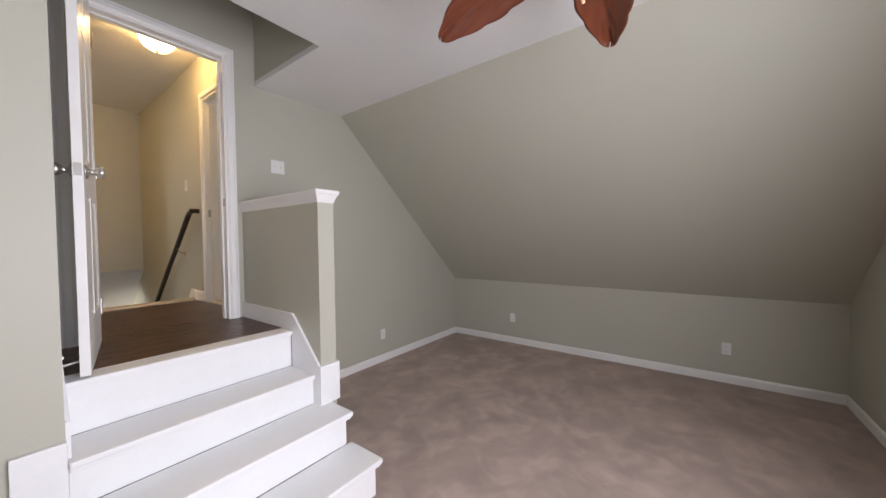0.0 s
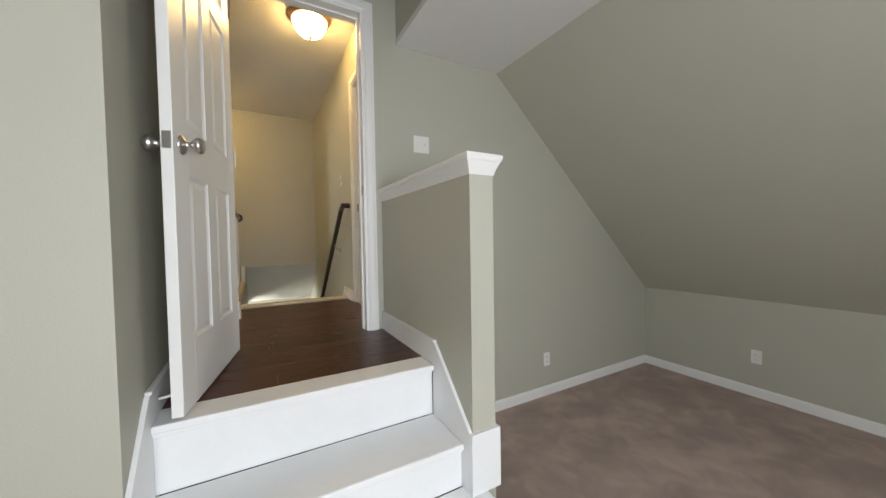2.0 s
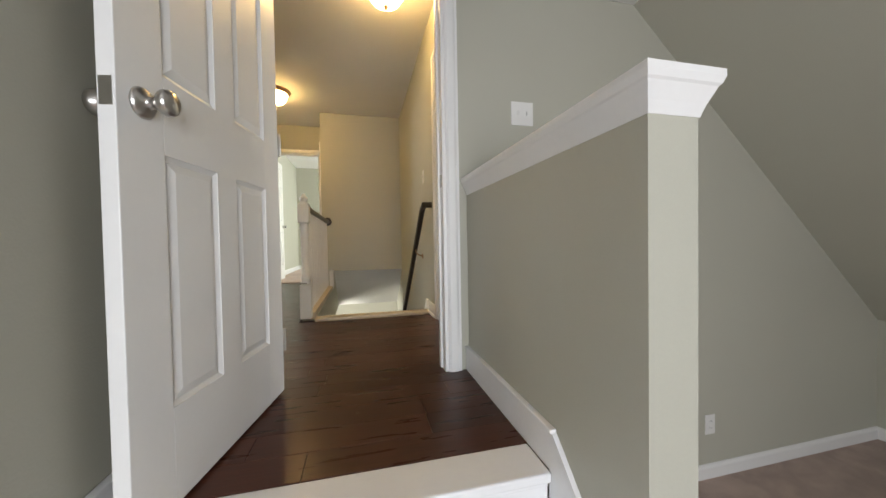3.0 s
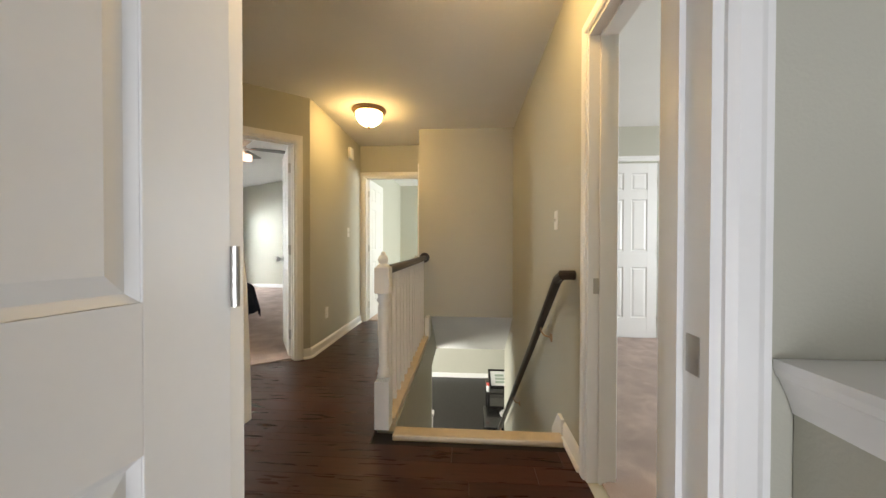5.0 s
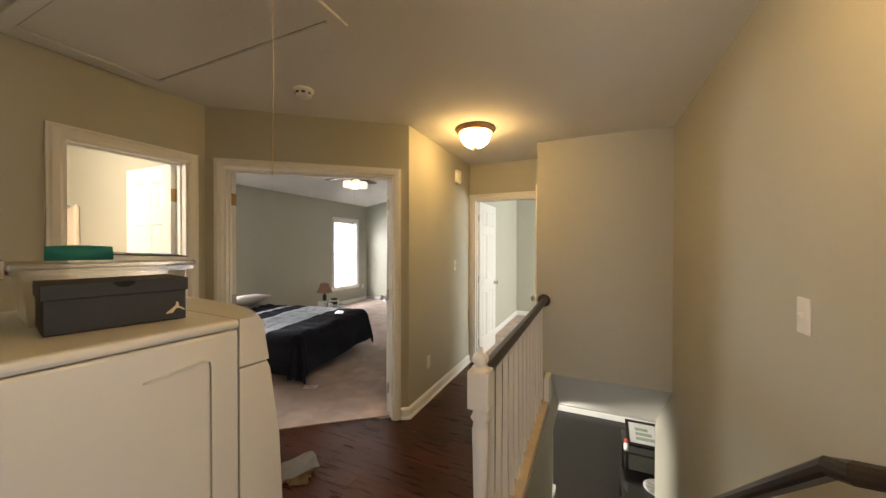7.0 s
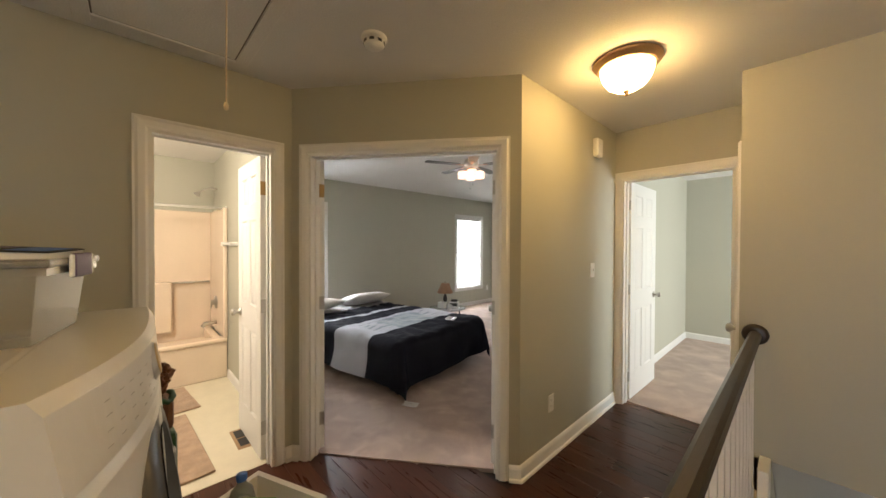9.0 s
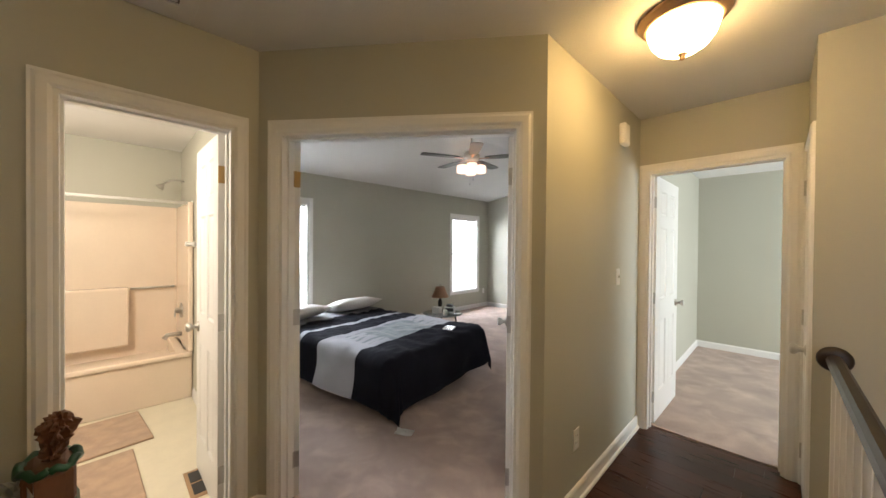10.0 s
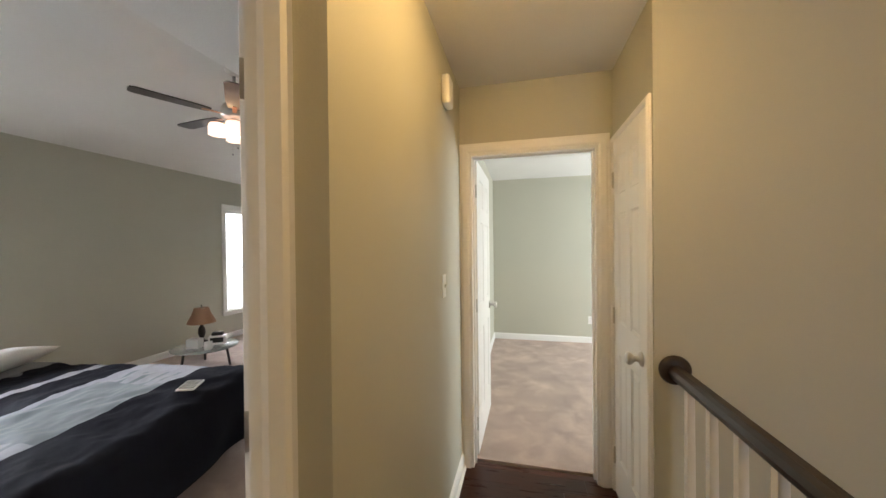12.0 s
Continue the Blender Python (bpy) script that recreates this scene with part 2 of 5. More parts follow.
# gable wall between attic room and hall
wall("wall_gable", (-2.25, 0), (4.1, 0), CF - 0.2, 2.62, 0.12, [(2.25 + DX0, 2.25 + DX1, -0.02, DT)])
casing("trim_gable_attic", (-2.25, 0), (4.1, 0), 2.25 + DX0, 2.25 + DX1, DT)
casing("trim_gable_hall", (-2.25, 0), (4.1, 0), 2.25 + DX0, 2.25 + DX1, DT, y=0.12, side=1)
lining("jamb_gable", (-2.25, 0), (4.1, 0), 2.25 + DX0, 2.25 + DX1, DT, 0.12, stop=0.07)

# attic room
bm = box_bm(-3.0, 4.1, -4.1, 0, CF - 0.15, CF)
solid("floor_attic", bm, CARPET, "taupe cut-pile carpet with brushed marks", "carpet")
wall("wall_knee", (XK, 0), (XK, -4.02), CF, 0.04, 0.12)
wall("wall_attic_south", (4.1, -3.94), (-3.0, -3.94), CF, 2.6, 0.12, [(2.75, 4.55, 0.65 + CF, 2.0 + CF)])
wall("wall_attic_west", (-3.0, -4.02), (-3.0, -0.957), CF, 2.6, 0.12)
bm = box_bm(-3.0, -0.064, -0.957, -0.002, CF, 2.62)
solid("wall_stair_block", bm, PAINT, "greige painted drywall wall with outside corner", "wall")
# sloping ceiling from the flat part down to the knee wall
bm = bmesh.new()
x0, z0, x1, z1 = 1.95, AC, XK + 0.02, 0.022 - 0.02 * 0.92
add_box(bm, 0, 1, -4.1, 0, 0, 0.1)
for v in bm.verts:
    t, up = v.co.x, v.co.z
    v.co.x, v.co.z = x0 + (x1 - x0) * t + up * 0.7, z0 + (z1 - z0) * t + up * 0.7
solid("wall_slope", bm, PAINT, "greige painted sloping attic wall", "wall")
bm = bmesh.new()
add_box(bm, 1.107, 2.1, -4.1, -0.002, AC, AC + 0.04)
add_box(bm, -3.0, 1.107, -4.1, -0.922, AC, AC + 0.04)
solid("ceiling_attic", bm, CEIL, "flat white textured ceiling with raised recess", "ceiling")
bm = bmesh.new()
add_box(bm, 1.110, 1.162, -0.922, -0.002, AC + 0.001, 2.62)
add_box(bm, -0.05, 1.107, -0.99, -0.926, AC + 0.001, 2.62)
solid("wall_recess", bm, PAINT, "greige painted sides of the ceiling recess", "wall")
solid("ceiling_recess", box_bm(-0.05, 1.107, -0.922, -0.002, H + 0.02, H + 0.08), CEIL, "white ceiling of the recess above the landing", "ceiling")

# landing and hall structure
solid("floor_landing_base", box_bm(-0.06, 0.985, -0.64, 0.0, CF, -0.02), SUBFLOOR, "dark base under the landing planks", "floor")
bm = bmesh.new()
add_box(bm, -2.13, 0.0, 0.12, 4.2, -0.3, -0.018)
add_box(bm, 0.0, 1.08, 0.12, 1.40, -0.3, -0.018)
solid("floor_hall_base", bm, SUBFLOOR, "dark base under the hall planks", "floor")

RX = 1.075
wall("wall_hall_right", (RX, 4.3), (RX, 0.12), -2.75, H, -0.0 + 0.12, [(4.3 - RD1, 4.3 - RD0, 0, DT)])
casing("trim_bedroom_hall", (RX, 4.3), (RX, 0.12), 4.3 - RD1, 4.3 - RD0, DT)
lining("jamb_bedroom", (RX, 4.3), (RX, 0.12), 4.3 - RD1, 4.3 - RD0, DT, 0.12)
wall("wall_stair_end", (XC, YE), (RX, YE), 0.222, H, 0.12)
bm = bmesh.new()
add_box(bm, 0.10, RX, 0, 1, 0, 0.06)
for v in bm.verts:
    t, up = v.co.y, v.co.z
    v.co.y, v.co.z = YE + 0.002 + 0.805 * t + up * 0.6, 0.222 - 0.632 * t + up * 0.8
solid("ceiling_stair_slope", bm, CEIL, "white sloping soffit above the stairs", "ceiling")
wall("wall_corridor_right", (XC, 4.105), (XC, YE + 0.002), 0, H, 0.11, [(0.03, 0.575, 0, DT)])
wall("wall_corridor_end", (-1.08, 4.105), (0.06, 4.105), 0, H, 0.12, [(1.08 - 0.90, 1.08 - 0.125, 0, DT)])
casing("trim_far_hall", (-1.08, 4.105), (0.06, 4.105), 1.08 - 0.90, 1.08 - 0.125, DT)
lining("jamb_far", (-1.08, 4.105), (0.06, 4.105), 1.08 - 0.90, 1.08 - 0.125, DT, 0.12)
wall("wall_corridor_left", (-0.96, 2.58), (-0.96, 4.105), 0, H, 0.12)
C0, C1 = (-2.125, 1.645), (-0.96, 2.58)
DL = math.hypot(C1[0] - C0[0], C1[1] - C0[1])
wall("wall_diagonal", C0, C1, 0, H, 0.12, [(0.12, 1.365, 0, DT)])
casing("trim_master_hall", C0, C1, 0.12, 1.365, DT)
lining("jamb_master", C0, C1, 0.12, 1.365, DT, 0.12)
wall("wall_bath", (-2.125, 0.12), (-2.125, 1.645), 0, H, 0.12, [(0.807, 1.412, 0, DT)])
casing("trim_bath_hall", (-2.125, 0.12), (-2.125, 1.645), 0.807, 1.412, DT)
lining("jamb_bath", (-2.125, 0.12), (-2.125, 1.645), 0.807, 1.412, DT, 0.12)
solid("ceiling_hall", box_bm(-2.2, 1.15, 0.1, 4.2, H, H + 0.08), CEIL, "white textured hall ceiling", "ceiling")
# stairwell
wall("wall_stairwell_left", (0.10, 1.42), (0.10, 3.60), -2.75, -0.02, 0.10)
solid("wall_stair_slope_side", box_bm(0.0, 0.099, YE + 0.002, 4.3, -0.42, 0.221), PAINT, "greige painted wall beside the sloping soffit", "wall")
solid("wall_stairwell_front", box_bm(0.10, RX, 1.30, 1.395, -2.75, -0.02), PAINT, "greige painted wall under the stair head", "wall")
solid("floor_downstairs", box_bm(-3.5, 4.5, 1.3, 9.4, -2.95, -2.75), DOWNWOOD, "dark wood floor of the lower room", "floor")
wall("wall_down_far", (-3.5, 9.15), (4.5, 9.15), -2.75, -0.3, 0.12)
wall("wall_down_right", (4.5, 9.3), (4.5, 1.3), -2.75, -0.3, 0.12)
# unseen opening, cut behind the added soffit fill light
wall("wall_down_left", (-3.5, 1.3), (-3.5, 9.3), -2.75, -0.3, 0.12, [(2.1, 3.9, -2.3, -0.7)])
wall("wall_down_near", (4.5, 1.3), (-3.5, 1.3), -2.75, -0.3, 0.1, [(5.1, 7.1, -2.3, -0.7)])
bm = bmesh.new()
add_box(bm, -3.5, 0.0, 1.3, 9.4, -0.38, -0.31)
add_box(bm, 0.0, 4.5, 4.3, 9.4, -0.38, -0.31)
solid("ceiling_downstairs", bm, CEIL, "white ceiling of the lower room", "ceiling")

# master bedroom
MX, MY = -5.16, 7.59
solid("floor_master", prism_bm([(MX, 1.78), (-2.13, 1.78), (-2.05, 1.80), (-1.02, 2.63), (-1.08, 4.2), (-1.2, 4.2), (-1.2, MY), (MX, MY)], -0.2, 0.008), CARPET, "taupe cut-pile bedroom carpet", "carpet")
wall("wall_master_window", (MX, 1.7), (MX, MY), 0, 2.60, 0.14, [(WN0 - 1.7, WN1 - 1.7, WZ0, WZ1), (WF0 - 1.7, WF1 - 1.7, WZ0, WZ1)])
wall("wall_master_far", (MX, MY), (-1.2, MY), 0, 3.1, 0.12)
wall("wall_master_right", (-1.21, MY), (-1.21, 4.1), 0, 3.1, 0.05)
wall("wall_master_near", (-2.2, 1.78), (MX, 1.78), 0, 3.1, 0.10)
bm = bmesh.new()
prof = [(MX - 0.15, 2.495), (-2.82, 2.895), (-1.0, 2.60), (-1.0, 2.75), (-2.82, 3.04), (MX - 0.15, 2.64)]
solid("ceiling_master", turned(prism_bm(prof, -MY - 0.1, -1.7), Matrix.Rotation(radians(90), 4, "X")), CEIL, "white vaulted bedroom ceiling", "ceiling")

# far room
solid("floor_far_room", box_bm(-1.005, 2.6, 4.19, 7.3, -0.2, 0.008), CARPET, "taupe carpet of the far bedroom", "carpet")
wall("wall_far_left", (-1.005, 4.225), (-1.005, 7.2), 0, H, 0.10)
wall("wall_far_end", (-1.005, 7.2), (2.6, 7.2), 0, H, 0.12)
wall("wall_far_right", (2.6, 7.2), (2.6, 4.25), 0, H, 0.12, [(0.45, 1.95, 0.65, 1.95)])
wall("wall_far_near", (2.6, 4.25), (0.06, 4.25), 0, H, 0.10)
solid("ceiling_far_room", box_bm(-1.1, 2.6, 4.2, 7.3, H - 0.01, H + 0.08), CEIL, "white ceiling of the far bedroom", "ceiling")

# right bedroom
solid("floor_bedroom", box_bm(RX + 0.06, 4.7, 0.12, 3.6, -0.2, 0.008), CARPET, "taupe carpet of the side bedroom", "carpet")
wall("wall_bedroom_end", (RX + 0.12, 3.52), (4.7, 3.52), 0, H, 0.12)
wall("wall_bedroom_right", (4.6, 3.52), (4.6, 0.12), 0, H, 0.12, [(1.0, 2.5, 0.65, 1.95)])
solid("ceiling_bedroom", box_bm(RX + 0.12, 4.7, 0.1, 3.6, H - 0.01, H + 0.08), CEIL, "white ceiling of the side bedroom", "ceiling")

# bathroom
solid("floor_bath", box_bm(-4.95, -2.19, -0.6, 1.69, -0.2, 0.003), VINYL, "cream vinyl bathroom floor", "floor")
wall("wall_bath_right", (-4.95, 1.635), (-2.25, 1.635), 0, H, 0.09)
wall("wall_bath_left", (-2.2, -0.6), (-4.95, -0.6), 0, H, 0.1)
wall("wall_bath_back", (-4.85, -0.6), (-4.85, 1.68), 0, H, 0.09)
wall("wall_bath_front", (-2.25, 0.15), (-2.25, -0.6), 0, H, 0.09)
solid("ceiling_bath", box_bm(-4.95, -2.2, -0.7, 1.72, H - 0.01, H + 0.08), CEIL, "white bathroom ceiling", "ceiling")

# baseboards
baseboard([(XK, -3.94), (XK, -0.001)], CF, right=False, height=0.082)
baseboard([(1.115, 0), (XK, 0)], CF, right=True, height=0.082)
baseboard([(XK, -3.94), (-3.0, -3.94)], CF, right=True, height=0.082)
DU = ((C1[0] - C0[0]) / DL, (C1[1] - C0[1]) / DL)
baseboard([(-2.125, 1.597), C0, (C0[0] + DU[0] * 0.056, C0[1] + DU[1] * 0.056)], shoe=True)
baseboard([(C0[0] + DU[0] * 1.43, C0[1] + DU[1] * 1.43), C1, (-0.96, 4.104)], shoe=True)
baseboard([(-2.125, 0.124), (-2.125, 0.863)], shoe=True)
baseboard([(-1.005, 4.26), (-1.005, 7.2), (2.6, 7.2)])
baseboard([(RX + 0.12, 3.52), (1.98, 3.52)])
baseboard([(2.80, 3.52), (4.6, 3.52)])
baseboard([(MX, 1.79), (MX, MY), (-1.21, MY)])
baseboard([(-4.01, 1.635), (-2.26, 1.635)])
baseboard([(-3.4, 9.15), (4.4, 9.15)], -2.75, height=0.13)
baseboard([(RX, 1.38), (RX, 1.105)], shoe=True)

# ---- doors ----


def six_panel_door(name, m, w, label, knob_z=0.915, hinge_side=1, brass_top=False, h=2.015):
    """A moulded six-panel door: hinge at the origin, leaf along x, faces towards -y and +y."""
    door = thing(name, m, label, "door", kind="structure")
    st, mid = 0.115 * w / 0.76 + 0.01, 0.10 * w / 0.76
    t = 0.0175
    rows = [(0.23, 0.82), (1.00, 1.60), (1.705, 1.905)]
    bm = bmesh.new()
    add_box(bm, 0, st, -t, t, 0, h, 0.002)
    add_box(bm, w - st, w, -t, t, 0, h, 0.002)
    z = 0.0
    for lo, hi in rows + [(h, h)]:
        add_box(bm, st, w - st, -t, t, z, lo)
        z = hi
    cx0, cx1 = (w - mid) / 2, (w + mid) / 2
    for lo, hi in rows:
        add_box(bm, cx0, cx1, -t, t, lo, hi)
    part("stiles_and_rails", bm, TRIM, door)
    part("core", box_bm(st - 0.01, w - st + 0.01, -0.008, 0.008, 0.2, h - 0.08), TRIM, door)
    for lo, hi in rows:
        for a, b in ((st, cx0), (cx1, w - st)):
            bm = bmesh.new()
            g, rr = 0.012, 0.034
            for s in (-1, 1):
                ring = [[bm.verts.new((x, s * y, zz)) for x, zz in ((a + q, lo + q), (b - q, lo + q), (b - q, hi - q), (a + q, hi - q))]
                        for q, y in ((0.0005, t - 0.002), (g, 0.0085), (rr, 0.015))]
                for p, q in zip(ring, ring[1:]):
                    for k in range(4):
                        bm.faces.new((p[k], p[(k + 1) % 4], q[(k + 1) % 4], q[k]))
                bm.faces.new(ring[-1])
            bmesh.ops.recalc_face_normals(bm, faces=bm.faces)
            part("panel", bm, TRIM, door)
    prof = [(0.0, 0), (0.033, 0), (0.033, 0.004), (0.027, 0.011), (0.013, 0.015), (0.012, 0.030), (0.020, 0.038), (0.0275, 0.048), (0.027, 0.060), (0.019, 0.067), (0.0, 0.068)]
    for s in (-1, 1):
        mm = pose(w - 0.062, s * t, knob_z, -90 * s, 0, 0)
        part("knob", turned(lathe_bm(prof, 20, cap=False), mm), NICKEL, door, "brushed nickel knob")
    part("latch_plate", box_bm(w - 0.0005, w + 0.0015, -0.0125, 0.0125, knob_z - 0.028, knob_z + 0.028), NICKEL, door, "nickel latch plate")
    for i, zz in enumerate((0.21, 1.02, 1.80)):
        bm = box_bm(-0.004, 0.0, -0.017, 0.017, zz - 0.045, zz + 0.045)
        bmesh.ops.create_cone(bm, cap_ends=True, segments=10, radius1=0.0065, radius2=0.0065, depth=0.092, matrix=Matrix.Translation((-0.004, hinge_side * 0.021, zz)))
        part("hinge", bm, BRASS if (brass_top and i == 2) else NICKEL, door, "nickel hinge" if not (brass_top and i == 2) else "bright brass hinge")
    return door


six_panel_door("door_1", pose(0.149, -0.022, 0.010, 0, 0, -100.2), 0.735, "white six-panel door standing open on the landing")
six_panel_door("door_2", pose(-0.884, 4.228, 0.012, 0, 0, 89), 0.735, "white six-panel door open into the far bedroom", hinge_side=1)
six_panel_door("door_3", pose(XC + 0.010, 4.057, 0.010, 0, 0, -90), 0.509, "white six-panel closet door, closed, beside the corridor", hinge_side=-1)
six_panel_door("door_4", pose(2.715, 3.513, 0.012, 0, 0, 180), 0.66, "white six-panel closet door, closed, in the side bedroom", hinge_side=1)
six_panel_door("door_5", pose(-2.235, 1.500, 0.008, 0, 0, 180.6), 0.57, "white six-panel bathroom door standing open", hinge_side=-1, brass_top=True)
P = (C0[0] + DU[0] * 0.145 - DU[1] * 0.125, C0[1] + DU[1] * 0.145 + DU[0] * 0.125)
six_panel_door("door_6", pose(P[0], P[1], 0.012, 0, 0, 166), 0.60, "white six-panel bedroom door leaf folded open", hinge_side=1, brass_top=True)
P = (C0[0] + DU[0] * 1.340 - DU[1] * 0.125, C0[1] + DU[1] * 1.340 + DU[0] * 0.125)
six_panel_door("door_7", pose(P[0], P[1], 0.012, 0, 0, 124), 0.60, "white six-panel bedroom door leaf open into the room", hinge_side=-1)
casing("trim_closet_hall", (XC, 4.105), (XC, YE + 0.002), 0.03, 0.575, DT, width=0.029)
lining("jamb_closet", (XC, 4.105), (XC, YE + 0.002), 0.03, 0.575, DT, 0.11, stop=0.08)
casing("trim_bedroom_closet", (RX + 0.12, 3.52), (4.7, 3.52), 2.045 - RX - 0.12, 2.735 - RX - 0.12, DT + 0.02)
casing("trim_bedroom_inner", (RX, 4.3), (RX, 0.12), 4.3 - RD1, 4.3 - RD0, DT, y=0.12, side=1)
STRIKE = mat("strike_steel", (0.42, 0.40, 0.37), 0.35, 1.0, vary=0.1)
for n, b in (("strike_plate", box_bm(DX1 - 0.0175, DX1 - 0.016, 0.015, 0.045, 0.88, 0.94)), ("strike_plate", box_bm(RX + 0.02, RX + 0.05, RD1 - 0.0175, RD1 - 0.016, 0.86, 0.93))):
    tagged(part(n, b, STRIKE), "small steel strike plate in a white jamb", "strike plate")

# ---- white painted steps up to the landing ----
stairs = thing("staircase", pose(0, 0, 0), "white painted wooden steps up to the landing", "stairs", kind="structure")
LV = [0.0, -0.238, -0.425, -0.613]
NOSE = [-0.752, -1.008, -1.272, -1.524]
for i, (z, y) in enumerate(zip(LV, NOSE)):
    x0, x1 = (-0.06, 0.972) if i < 2 else (-0.06, 1.052)
    back = -0.612 if i == 0 else NOSE[i - 1] + 0.02
    part("tread", box_bm(x0, x1, y, back, z - 0.028, z, 0.006), STEP, stairs, "cream worn nosing board" if i == 0 else "")
    low = LV[i + 1] if i < 3 else CF
    part("riser", box_bm(x0, x1 - (0.035 if i > 1 else 0.0), y + 0.025, y + 0.045, low - 0.002, z - 0.027), STEP, stairs)
    if i > 1:
        rear = -0.99 if i == 2 else NOSE[2] + 0.044
        part("step_side", box_bm(x0, x0 + 0.02, y + 0.045, rear, CF, z - 0.028), STEP, stairs)
        part("step_side", box_bm(x1 - 0.055, x1 - 0.035, y + 0.045, min(rear, -1.064), CF, z - 0.028), STEP, stairs)
    part("nosing_mould", box_bm(x0 + 0.002, x1 - 0.005, y + 0.012, y + 0.025, z - 0.044, z - 0.028, 0.003), STEP, stairs)
part("corner_panel", box_bm(-0.200, -0.0605, -0.984, -0.959, CF, -0.163, 0.003), STEP, stairs)


def skirt(name, x, side, end):
    """A board along the landing that turns down with the steps."""
    out = [(-0.001, 0.0), (-0.001, 0.104), (-0.752, 0.104), (-0.790, 0.070), (end, 0.070 - (-0.790 - end) * 0.98), (end, -0.45), (-0.735, -0.45), (-0.735, 0.0)]
    bm = bmesh.new()
    for d in (0.0, 0.014):
        bm.faces.new([bm.verts.new((x + side * d, y, z)) for y, z in out])
    bm.verts.ensure_lookup_table()
    n = len(out)
    for k in range(n):
        bm.faces.new((bm.verts[k], bm.verts[(k + 1) % n], bm.verts[n + (k + 1) % n], bm.verts[n + k]))
    add_box(bm, min(x, x + side * 0.02), max(x, x + side * 0.02), -0.752, -0.001, 0.104, 0.116, 0.003)
    bmesh.ops.recalc_face_normals(bm, faces=bm.faces)
    return part(name, bm, STEP, stairs)


skirt("skirt_board", 0.987, -1, -1.040)
skirt("skirt_board", -0.063, 1, -0.956)
stop = thing("door_stop", pose(-0.046, -0.66, 0.055), "white rigid door stop screwed to the skirting", "door stop")
part("rod", tube_bm([(0, 0, 0), (0.058, 0.004, 0.006)], 0.005, 10), PLASTIC, stop)
part("bumper", tube_bm([(0.056, 0.004, 0.006), (0.070, 0.005, 0.007)], 0.008, 10), PLASTIC, stop)

half = thing("half_wall", pose(1.044, -0.522, CF), "greige half wall with a white crown-moulded cap beside the steps", "half wall", kind="structure")
part("body", box_bm(-0.056, 0.056, -0.523, 0.520, 0, 1.652), PAINT, half)
CAPS = [(0.058, 0.0), (0.061, 0.010), (0.065, 0.022), (0.077, 0.050), (0.081, 0.054), (0.085, 0.066), (0.085, 0.078), (0.0, 0.080)]
bm = bmesh.new()
rings = []
for d, u in CAPS[:-1]:
    rings.append([bm.verts.new(c) for c in ((-d, -0.467 - d, 1.649 + u), (d, -0.467 - d, 1.649 + u), (d, 0.520, 1.649 + u), (-d, 0.520, 1.649 + u))])
for a, b in zip(rings, rings[1:]):
    for k in range(4):
        bm.faces.new((a[k], a[(k + 1) % 4], b[(k + 1) % 4], b[k]))
bm.faces.new(rings[-1])
bm.faces.new(list(reversed(rings[0])))
part("cap", bm, TRIM, half, "white moulded cap")
part("plinth", box_bm(-0.070, 0.070, -0.540, -0.44, 0.385, -CF - 0.180, 0.003), STEP, half, "white box plinth")
baseboard([(1.101, -1.04), (1.101, -0.001)], CF)

# ---- balustrade along the stairwell ----
bal = thing("balustrade", pose(0.034, 1.438, 0), "white turned newel and square balusters with dark wood handrail", "banister", kind="structure")
bm = lathe_bm([(0.040, 0.30), (0.030, 0.315), (0.036, 0.335), (0.026, 0.36), (0.030, 0.55), (0.034, 0.70), (0.028, 0.735), (0.040, 0.752), (0.030, 0.772), (0.038, 0.80)], 20)
add_box(bm, -0.044, 0.044, -0.044, 0.044, 0.0, 0.28, 0.004)
part("newel_post", bm, TRIM, bal)
bm = box_bm(-0.044, 0.044, -0.044, 0.044, 0.795, 0.950, 0.006)
part("newel_block", bm, TRIM, bal)
part("finial", turned(lathe_bm([(0.042, 0), (0.036, 0.010), (0.022, 0.018), (0.030, 0.030), (0.034, 0.045), (0.026, 0.062), (0.012, 0.072), (0.016, 0.080), (0.010, 0.090), (0.0, 0.093)], 20, cap=False), pose(0, 0, 0.949)), TRIM, bal)
RAILSEC = [(-0.026, -0.02), (-0.030, -0.004), (-0.024, 0.012), (-0.012, 0.022), (0.012, 0.022), (0.024, 0.012), (0.030, -0.004), (0.026, -0.02), (0.018, -0.030), (-0.018, -0.030)]
part("handrail", sweep_bm([(0, 0.04, 0.930), (-0.008, 2.025, 0.930)], RAILSEC), DARKWOOD, bal, "dark stained handrail")
part("rosette", turned(lathe_bm([(0.058, 0), (0.060, 0.008), (0.054, 0.018), (0.040, 0.022), (0.0, 0.022)], 24, cap=False), pose(-0.008, 2.045, 0.930, 90, 0, 0)), DARKWOOD, bal, "round dark wood rosette")
CURB = mat("curb_wood", (0.62, 0.51, 0.36), 0.5, bump=0.15, scale=30, vary=0.12, vscale=8)
part("curb", box_bm(-0.055, 0.06, 0.044, 2.045, -0.018, 0.030, 0.004), CURB, bal, "pale wood curb under the balusters")
base = None
